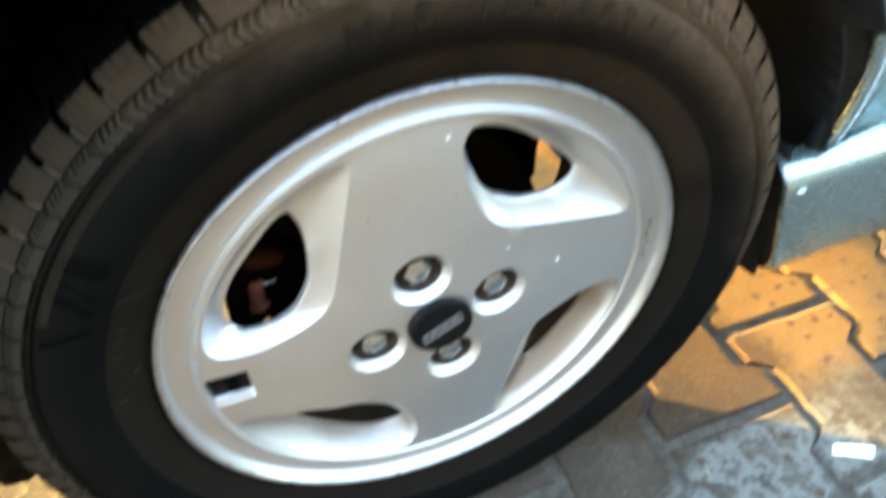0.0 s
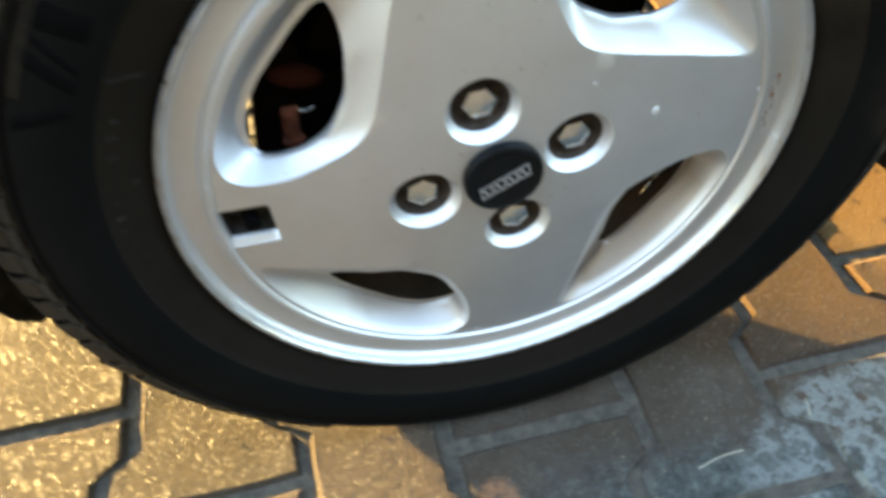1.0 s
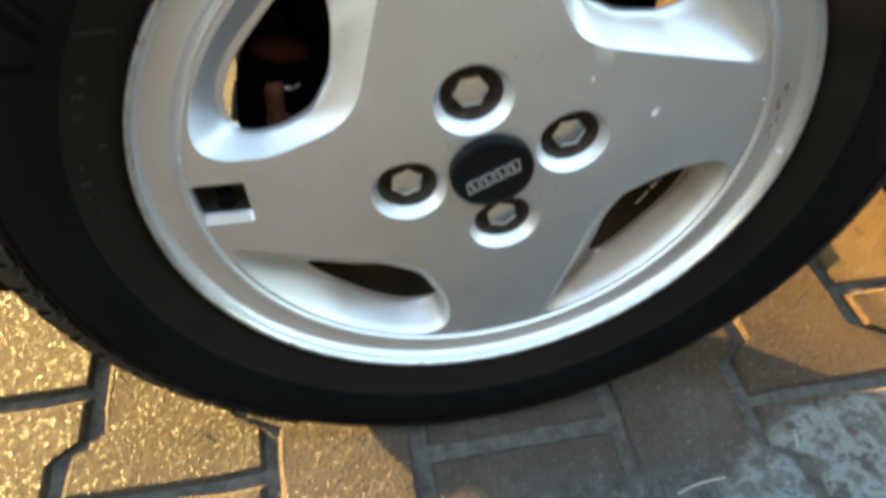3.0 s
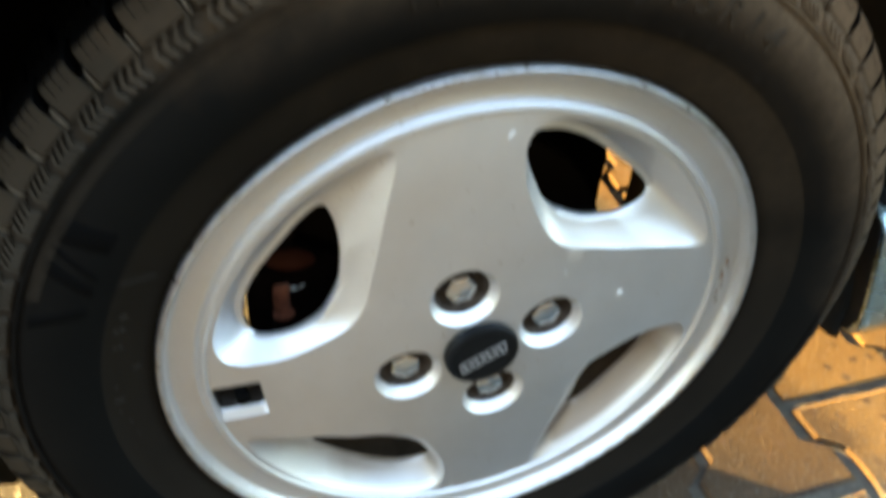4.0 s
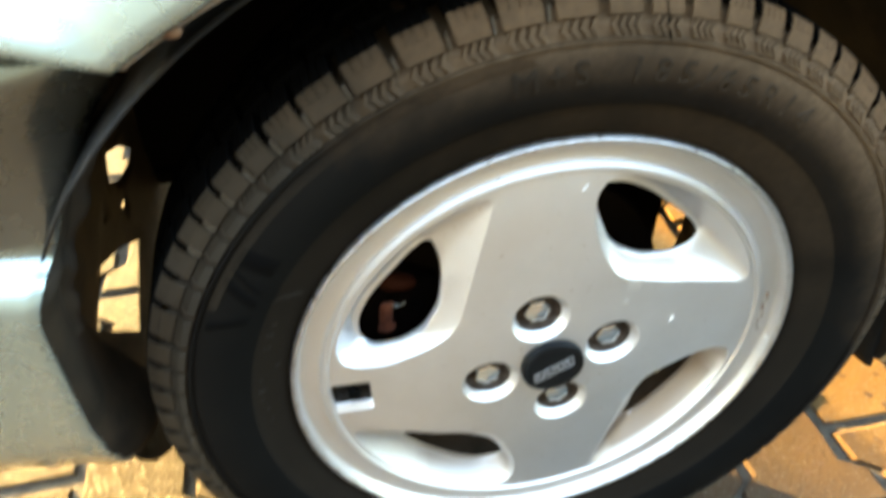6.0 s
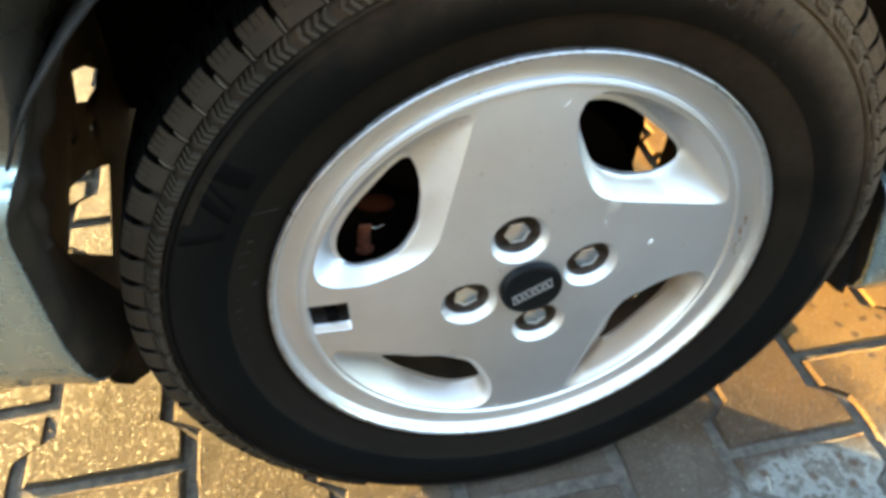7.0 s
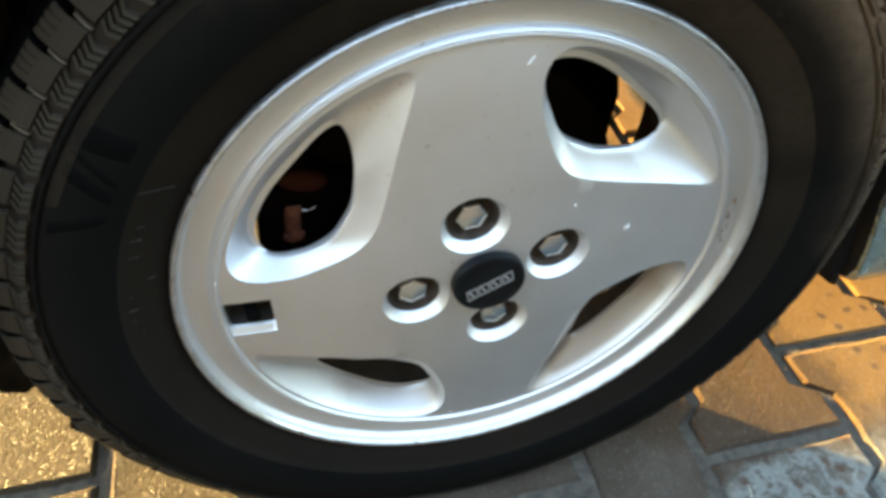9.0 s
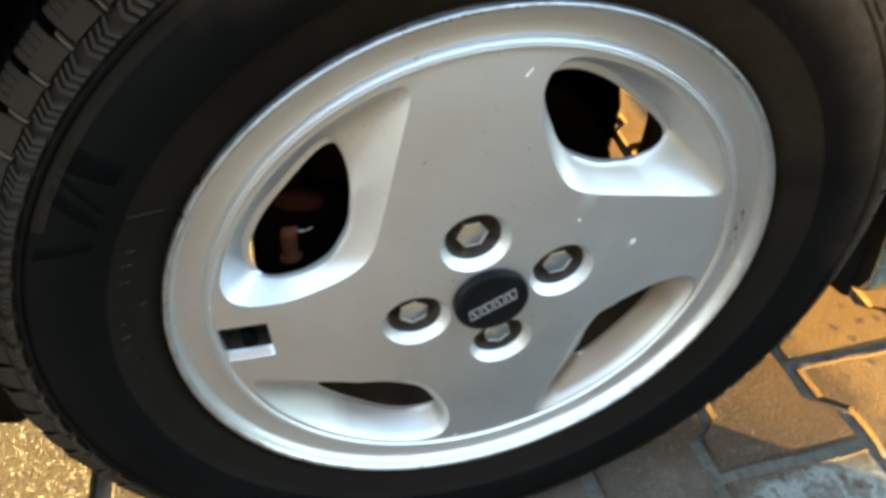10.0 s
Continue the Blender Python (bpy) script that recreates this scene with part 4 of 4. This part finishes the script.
# ---- bodywork round the wheel ----
def table(x, pairs):
    for (x0, y0), (x1, y1) in zip(pairs, pairs[1:]):
        if x <= x1:
            return y0 + (y1 - y0) * max(0.0, x - x0) / (x1 - x0)
    return pairs[-1][1]


def side(x):
    """Depth of the body's flank along the car; it draws in towards the bumper and the sill."""
    return table(x, [(-0.50, 0.004), (-0.34, -0.012), (-0.26, -0.034), (-0.18, -0.048), (0.05, -0.042), (0.20, -0.022), (0.28, -0.002), (0.34, 0.012), (0.60, 0.020)])


def arch(a):
    """Radius of the wheel opening."""
    return table(a, [(5, 0.318), (9, 0.326), (13, 0.340), (18, 0.353), (24, 0.357), (40, 0.354), (60, 0.347), (80, 0.351), (100, 0.352), (112, 0.357), (122, 0.3615), (131.1, 0.3650), (150, 0.355), (180, 0.352)])


FENDER = ((0.0190, -0.0004), (0.0207, -0.0022), (0.0242, -0.0032), (0.0285, -0.0026), (0.036, 0.0004), (0.048, 0.006), (0.064, 0.0145), (0.114, 0.042), (0.174, 0.080), (0.244, 0.135))
RETURN = ((0.0022, 0.0094), (0.0060, 0.0085), (0.0120, 0.0042), (0.0190, -0.0004))
LIP = ((0.006, 0.030), (0.0, 0.026), (-0.0012, 0.013), (-0.0008, 0.0094), (0.0006, 0.0086), (0.0016, 0.0088), (0.0022, 0.0094))


def arch_rows(section, start=0):
    """The section swept along the arch, then along the seam above the bumper."""
    rows = []
    for k in range(start, 119):
        a = 9.0 + 122.1 * k / 100 if k <= 100 else 131.1 + (k - 100)
        r0 = arch(a) if k <= 100 else 0.2342 / (math.sin(radians(a)) + 0.17 * math.cos(radians(a)))
        row = []
        # the dark return runs out where the arch meets the bumper
        narrow = 0.0160 * min(1.0, max(0.0, (a - 110.0) / 13.0))
        for dr, dy in section:
            dr -= narrow * min(1.0, max(0.0, (dr - 0.0022) / 0.0168))
            p = polar(r0 + dr, a, 0.0, AXLE)
            row.append(Vector((p.x, side(p.x) + dy, p.z)))
        rows.append(row)
    return rows


# the arch's downturned band takes black liner plastic to stand for its shade
for name, section, material, label in (("front_fender", FENDER, PAINT, "pale green-silver front wing"), ("arch_return", RETURN, LINER, "underside of the arch edge, its shade put into the colour"), ("arch_lip", LIP, LIPPAINT, "thin rolled arch lip, paint dirty and worn")):
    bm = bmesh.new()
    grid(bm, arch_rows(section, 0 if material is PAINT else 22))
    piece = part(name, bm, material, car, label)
    if name != "arch_return":
        thicken(piece, 0.0010, 1.0)
bm = bmesh.new()
CLIP = (-0.2141, -0.035, 0.5602)
bmesh.ops.create_icosphere(bm, subdivisions=2, radius=0.0034, matrix=Matrix.Translation(CLIP) @ Matrix.Diagonal((1.4, 0.7, 0.8, 1)))
part("arch_clip", bm, RUSTCHIP, car, "small brown clip at the arch lip")

# bumper corner: upper band, ledge, lower skirt that tucks under
def bumper_edge(z):
    """Fore edge of the wheel opening on the bumper."""
    knots = [(0.205, -0.312), (0.216, -0.320), (0.24, -0.326), (0.27, -0.328), (0.335, -0.325), (0.409, -0.320), (0.425, -0.305), (0.457, -0.297), (0.48, -0.287), (0.503, -0.271), (0.52, -0.256), (0.536, -0.243), (0.55, -0.232)]
    return sum(table(z + d, knots) for d in (-0.016, -0.008, 0.0, 0.008, 0.016)) / 5


def draw(z):
    """How far the upper band of the bumper is drawn in at the wheel opening."""
    return min(1.0, max(0.0, (z - 0.412) / 0.011)) * (0.010 + 0.030 * min(1.0, max(0.0, (z - 0.424) / 0.066)))


BUMPER = [(0.5435, 0.012), (0.5415, 0.003), (0.532, 0.0), (0.50, 0.000), (0.455, 0.003), (0.435, 0.005), (0.426, 0.006), (0.4225, 0.004), (0.4185, -0.004), (0.413, -0.011), (0.405, -0.012), (0.390, -0.010), (0.36, -0.006), (0.32, 0.000), (0.28, 0.006), (0.245, 0.014), (0.225, 0.022), (0.216, 0.032), (0.212, 0.055)]
OUT = ((0.0, 0.0015), (-0.008, 0.0), (-0.02, 0.0), (-0.035, 0.0), (-0.05, 0.0), (-0.07, 0.0), (-0.095, 0.0), (-0.13, 0.0), (-0.20, 0.003), (-0.27, 0.012), (-0.34, 0.04), (-0.39, 0.10), (-0.42, 0.20), (-0.435, 0.32))
IN = ((0.021, 0.085), (0.020, 0.060), (0.017, 0.036), (0.012, 0.019), (0.006, 0.007), (0.0, 0.0015))
IN_HIGH = (-0.014, -0.003, 0.005, 0.007, 0.004, 0.0)      # higher up the return runs straight inwards


def bumper_rows(columns):
    rows = []
    for z, dy in BUMPER:
        row = []
        e = bumper_edge(z)
        turn_in = min(1.0, max(0.35, (0.50 - z) / 0.15))
        foot = min(1.0, max(0.0, (0.295 - z) / 0.06))
        for i, (dx, ey) in enumerate(columns):
            if columns is IN:
                x = e + (dx * foot + IN_HIGH[i] * (1 - foot)) * (turn_in if z > 0.42 else 1.0)
            else:
                x = e + dx
            draw_in = draw(z) * max(0.0, 1.0 + min(dx, 0.0) / 0.068) ** 1.12
            y = side(min(max(x, -0.50), -0.30)) + dy + draw_in + (ey if dx < 0 else ey * (0.5 + 0.5 * turn_in))
            row.append(Vector((x, y, z)))
        rows.append(row)
    return rows


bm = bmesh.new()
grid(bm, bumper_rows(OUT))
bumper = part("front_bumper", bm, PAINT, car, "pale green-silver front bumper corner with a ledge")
thicken(bumper, 0.0025, 1.0)
bm = bmesh.new()
grid(bm, bumper_rows(IN))
part("bumper_return", bm, EDGEDARK, bumper, "turned-in edge of the bumper, coloured dark for what it reflects")

# sill skirt behind the wheel
SILL = ((0.326, 0.026, 0.306), (0.321, 0.012, 0.303), (0.316, 0.003, 0.302), (0.310, -0.001, 0.302), (0.300, -0.002, 0.303), (0.27, -0.004, 0.308), (0.24, -0.005, 0.314), (0.215, -0.004, 0.319), (0.198, 0.002, 0.322), (0.190, 0.012, 0.324), (0.187, 0.03, 0.325))


def sill_rows(columns):
    return [[Vector((x0 + dx, dy + ey, 0.181 + (z - 0.187) * 0.945 + 0.035 * dx)) for dx, ey in columns] for z, dy, x0 in SILL]


bm = bmesh.new()
grid(bm, sill_rows(((0.0, 0.006), (0.0015, 0.0015), (0.006, 0.0), (0.05, 0.0), (0.15, 0.0), (0.4, 0.0), (1.2, 0.0), (1.9, 0.0))))
sill = part("sill_skirt", bm, PAINT, car, "pale green-silver sill skirt behind the front wheel")
thicken(sill, 0.002, 1.0)
bm = bmesh.new()
grid(bm, sill_rows(((0.010, 0.10), (0.008, 0.05), (0.004, 0.025), (0.001, 0.014), (0.0, 0.006))))
part("sill_end", bm, LINER, sill, "black end face of the sill skirt")
bm = bmesh.new()
rod(bm, (0.317, 0.004, 0.2885), (0.317, -0.0045, 0.2885), 0.0042, 16)
part("skirt_rivet", bm, PAINT, sill, "small painted rivet")

# liner: a black tunnel over the tyre, broken open ahead of it
GAPS = [[(179.9, 0.184), (184.7, 0.248), (190.3, 0.304), (194.0, 0.187), (184.3, 0.131)], [(171.3, 0.286), (175.6, 0.345), (181.3, 0.400), (181.7, 0.368), (179.8, 0.322), (175.9, 0.280)],
        [(176.0, 0.222), (176.6, 0.232), (177.4, 0.228), (176.8, 0.219)], [(182.0, 0.300), (182.8, 0.318), (183.8, 0.312), (183.0, 0.296)]]
LR = 0.352
bm = bmesh.new()
outer_l = [Vector((a, y * 100)) for a, y in [(-14 + 2 * k, -0.026 + (0.040 if -14 + 2 * k < 30 else 0.0)) for k in range(56)] + [(98 + 2 * k, -0.026) for k in range(22)] + [(142 + 2 * k, -0.026 + 0.003 * k) for k in range(20)] + [(183, 0.036), (188, 0.046), (194, 0.052), (199, 0.060), (203, 0.075), (206, 0.10), (206, 0.20), (204, 0.62)] + [(202 - 3 * k, 0.62) for k in range(72)]]
holes_l = [[Vector((a, y * 100)) for a, y in g] for g in GAPS]
extra = [(-12 + 3 * i + 0.7 * (j % 2), -2 + 3.5 * j) for i in range(72) for j in range(18)]
sheet(bm, outer_l, holes_l, lambda p: polar(LR + 0.004 * math.sin(p.x * 0.35) * max(0.0, math.sin(p.y * 0.12)), p.x, p.y / 100, AXLE), extra)
liner = part("wheel_arch_liner", bm, LINER, car, "black mud-stained plastic wheel arch liner, torn open ahead of the tyre")
thicken(liner, 0.002, 1.0)
bm = bmesh.new()
sheet(bm, [Vector((-0.42, 0.255)), Vector((0.40, 0.255)), Vector((0.40, 0.75)), Vector((-0.42, 0.75))], [], lambda p: Vector((p.x, 0.622, p.y)))
part("inner_wing", bm, BLACKMETAL, car, "black inner wing panel")
# panel added to close the view and keep low sun off the liner
bm = bmesh.new()
box(bm, -0.348, 0.30, 0.448, 0.462, 0.19, 0.60)
box(bm, -0.345, 0.295, 0.44, 0.47, 0.185, 0.20)
part("added_panel", bm, BLACKMETAL, car, "black panel added behind the wheel well to block low sun", smooth=False)
# flange that closes the liner against the rear of the wing
bm = bmesh.new()
rows = []
for k in range(19):
    a = 2.0 + 2.0 * k
    edge = arch(max(a, 9.0))
    out = polar(edge + 0.012, a, 0.0, AXLE)
    rim = polar(edge + 0.0215, a, 0.0, AXLE)
    rows.append([polar(LR - 0.001, a, 0.020, AXLE), Vector((out.x, side(out.x) + 0.014, out.z)), Vector((rim.x, side(rim.x) + 0.004, rim.z))])
grid(bm, rows)
flange = part("liner_flange", bm, LINER, car, "black flange of the wheel arch liner")
thicken(flange, 0.0015, 1.0)
# wavy lip inside the bumper's edge
bm = bmesh.new()
rows = []
for k in range(60):
    z = 0.515 - 0.16 * k / 59
    e, w = bumper_edge(z), 0.0035 * math.sin(k * 0.42) * math.sin(k * 0.13)
    y = side(e) + 0.017 + draw(z)
    rows.append([Vector((e + 0.003, y, z)), Vector((e + 0.009 + w, y + 0.004, z)), Vector((e + 0.0115 + w, y + 0.009, z)), Vector((e + 0.009 + w, y + 0.015, z)), Vector((e - 0.002, y + 0.022, z))])
grid(bm, rows)
part("bumper_lip", bm, EDGEDARK, car, "wavy dark lip inside the bumper edge")
# black flap between tyre and sill
bm = bmesh.new()
rows = []
for k in range(14):
    f = k / 13
    z = 0.322 - 0.150 * f
    rows.append([Vector((0.312 + 0.014 * f + dx, dy, z - 0.20 * max(0, dy - 0.03))) for dx, dy in ((0.000, 0.016), (-0.004, 0.020), (-0.006, 0.04), (-0.008, 0.08), (-0.014, 0.14), (-0.022, 0.22))])
grid(bm, rows)
flap = part("liner_flap", bm, LINER, car, "black rubber flap between tyre and sill")
thicken(flap, 0.003)

# the rest of the body, which shades the near side
bm = bmesh.new()
outline = [(-0.70, 0.46), (-0.74, 0.62), (-0.60, 0.76), (0.10, 0.90), (0.50, 0.96), (1.10, 1.36), (2.2, 1.40), (2.95, 1.10), (3.05, 0.60), (2.9, 0.24), (0.48, 0.22), (0.44, 0.72), (-0.44, 0.72), (-0.44, 0.46)]
loops = []
for y, s in ((0.10, 0.97), (0.16, 1.0), (1.45, 1.0), (1.52, 0.97)):
    loops.append([Vector((x, y if z < 0.9 else y + (0.12 if y < 0.8 else -0.12) * (z - 0.9) / 0.5, 0.4 + (z - 0.4) * s if z > 0.9 else z)) for x, z in outline])
rings = strip(bm, loops)
bm.faces.new(rings[0])
bm.faces.new(rings[-1])
bmesh.ops.triangulate(bm, faces=bm.faces)
bmesh.ops.recalc_face_normals(bm, faces=bm.faces)
part("body_shell", bm, PAINT, car, "pale green-silver car body", smooth=False)
bm = bmesh.new()
rows = []
for z, dy in ((0.56, 0.0), (0.44, 0.0), (0.36, 0.012), (0.28, 0.03), (0.225, 0.06)):
    rows.append([Vector((-0.78 + 0.05 * abs(k - 6) ** 2 / 36 + dy, 0.25 + 1.1 * k / 12, z)) for k in range(13)])
grid(bm, rows)
front = part("bumper_nose", bm, PAINT, car, "pale green-silver bumper across the nose")
thicken(front, 0.004)

# unseen box added to keep low sun out of the hollow body
bm = bmesh.new()
box(bm, -0.64, 0.46, 0.66, 1.44, 0.262, 0.71)
part("sun_block", bm, BLACKMETAL, car, "unseen black box that blocks low sun inside the body", smooth=False)

# ---- pavers ----
def paver_outline(gap):
    """Half-lap paver: broad ends, narrow waist, bevelled shoulders."""
    w0, w1, l, s0, s1 = 0.0825 - gap, 0.0575 - gap, 0.1 - gap, 0.050 - 0.009, 0.050 + 0.009
    pts = [(-w0, -l), (w0, -l), (w0, -s1 + gap * 0.2), (w1, -s0), (w1, s0), (w0, s1 - gap * 0.2), (w0, l), (-w0, l), (-w0, s1 - gap * 0.2), (-w1, s0), (-w1, -s0), (-w0, -s1 + gap * 0.2)]
    return pts


def paver_bm(bm, gap, seed, m=None):
    r = random.Random(seed)
    base = [Vector(p) for p in paver_outline(gap)]
    dense = []
    for a, b in zip(base, base[1:] + base[:1]):
        n = max(1, round((b - a).length / 0.03))
        for i in range(n):
            dense.append(a.lerp(b, i / n) + Vector((r.uniform(-1, 1), r.uniform(-1, 1))) * 0.0013)
    def ring(inset, z):
        return [Vector((p.x * (1 - inset / 0.07), p.y * (1 - inset / 0.1), z + r.uniform(-0.0004, 0.0004))) for p in dense]
    rings = [[bm.verts.new(m @ p if m is not None else p) for p in loop] for loop in (ring(0, -0.012), ring(0.0002, -0.0058), ring(0.0008, -0.0048), ring(0.0036, -0.0014), ring(0.0056, 0.0))]
    n = len(dense)
    for a, b in zip(rings, rings[1:]):
        for k in range(n):
            bm.faces.new((a[k], a[(k + 1) % n], b[(k + 1) % n], b[k]))
    bm.faces.new(rings[-1])


pavers = []
for s in range(5):
    bm = bmesh.new()
    paver_bm(bm, 0.0046, 40 + s)
    pavers.append(mesh_of("paver", bm, PAVER, False))
black_paver = pavers[2].copy()
black_paver.materials[0] = NEARBLACK
rnd = random.Random(11)
yard = tagged(new("pavement"), "grey concrete interlocking pavers with dark open joints", "pavement", kind="structure")
rest = bmesh.new()
for k in range(-32, 33):
    for j in range(-16, 22):
        x = X0 + COL * (k + 0.5)
        y = (-0.031 if k % 2 == 0 else 0.069) + ROW * (j + 0.5)
        near = -10 <= k <= 9 and -5 <= j <= 9
        m = Matrix.Translation((x, y, rnd.uniform(-0.0015, 0.0015))) @ Euler((rnd.uniform(-0.008, 0.008), rnd.uniform(-0.008, 0.008), rnd.uniform(-0.012, 0.012))).to_matrix().to_4x4() @ Matrix.Rotation(math.pi * rnd.randrange(2), 4, "Z")
        if near:
            ob = new("paver", pavers[rnd.randrange(5)] if not (0.50 < y < 1.3 and 0.27 < x < 0.40 or 0.66 < y < 1.3 and 0.40 < x < 0.55) else black_paver)
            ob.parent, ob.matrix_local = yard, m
        else:
            paver_bm(rest, 0.0046, 900 + (k * 7 + j) % 23, m)
far_pavers = part("paving", rest, PAVER, yard, smooth=False)
tagged(far_pavers, "grey concrete interlocking paving farther off", kind="stuff")


# ---- small loose things on the paving ----
def straw(a, b, r, bow):
    """A thin dry stalk lying on the pavers, slightly bent."""
    a, b = Vector((*a, 0.0016 + r)), Vector((*b, 0.0016 + r))
    side_way = Vector((a.y - b.y, b.x - a.x, 0)).normalized() * bow
    bm = bmesh.new()
    pts = [a.lerp(b, k / 6) + side_way * math.sin(math.pi * k / 6) for k in range(7)]
    for p, q in zip(pts, pts[1:]):
        rod(bm, p, q, r, 6, False)
    bmesh.ops.remove_doubles(bm, verts=bm.verts, dist=r * 0.2)
    ob = part("straw", bm, STRAW)
    return tagged(ob, "thin pale dry straw lying on grey pavers", "straw", "straws on the paving")


for a, b, r, bow in (((0.144, -0.100), (0.186, -0.094), 0.00045, 0.002), ((0.099, -0.114), (0.117, -0.132), 0.0004, 0.002), ((0.260, -0.064), (0.255, -0.079), 0.0004, 0.001), ((-0.323, -0.059), (-0.308, -0.050), 0.0005, 0.001)):
    straw(a, b, r, bow)

bm = bmesh.new()
grid(bm, [[Vector((0.396, -0.094, 0.0022)), Vector((0.414, -0.103, 0.0034)), Vector((0.432, -0.112, 0.0026))], [Vector((0.387, -0.103, 0.0022)), Vector((0.404, -0.113, 0.0030)), Vector((0.421, -0.122, 0.0022))]])
scrap = tagged(part("paper_scrap", bm, PAPER, smooth=False), "small white paper scrap lying on the pavers", "paper scrap")
thicken(scrap, 0.0006, 1.0)

rnd = random.Random(23)
for x, y, r in ((-0.330, -0.064, 0.0042), (-0.269, -0.043, 0.0040), (-0.262, -0.047, 0.0022), (0.09, -0.075, 0.0015), (0.17, -0.06, 0.0014)):
    bm = bmesh.new()
    bmesh.ops.create_icosphere(bm, subdivisions=2, radius=r)
    for v in bm.verts:
        v.co *= rnd.uniform(0.72, 1.2)
        v.co.z *= 0.6
    stone = tagged(part("pebble", bm, STONE), "small rough grey-brown pebble on the paving", "pebble", "pebbles on the paving")
    stone.location = (x, y, 0.0005 + 0.5 * r)

# crumbs of grit, mostly in and beside the joints
bm = bmesh.new()
for k in range(260):
    r = rnd.uniform(0.0006, 0.0017)
    x, y = rnd.uniform(-0.48, 0.56), rnd.uniform(-0.22, 0.30)
    if k % 3:
        x = X0 + COL * round((x - X0) / COL) + rnd.uniform(-0.028, 0.028)
    q = [Vector((x + r * rnd.uniform(-1, 1) * 1.2, y + r * rnd.uniform(-1, 1) * 1.2, 0.0004 + r * rnd.uniform(0.0, 1.4))) for _ in range(6)]
    bmesh.ops.convex_hull(bm, input=[bm.verts.new(p) for p in q])
loose = [v for v in bm.verts if not v.link_faces]
bmesh.ops.delete(bm, geom=loose, context="VERTS")
tagged(part("loose_grit", bm, STONE, smooth=False), "loose brown grit scattered on the pavers", "grit", kind="stuff")
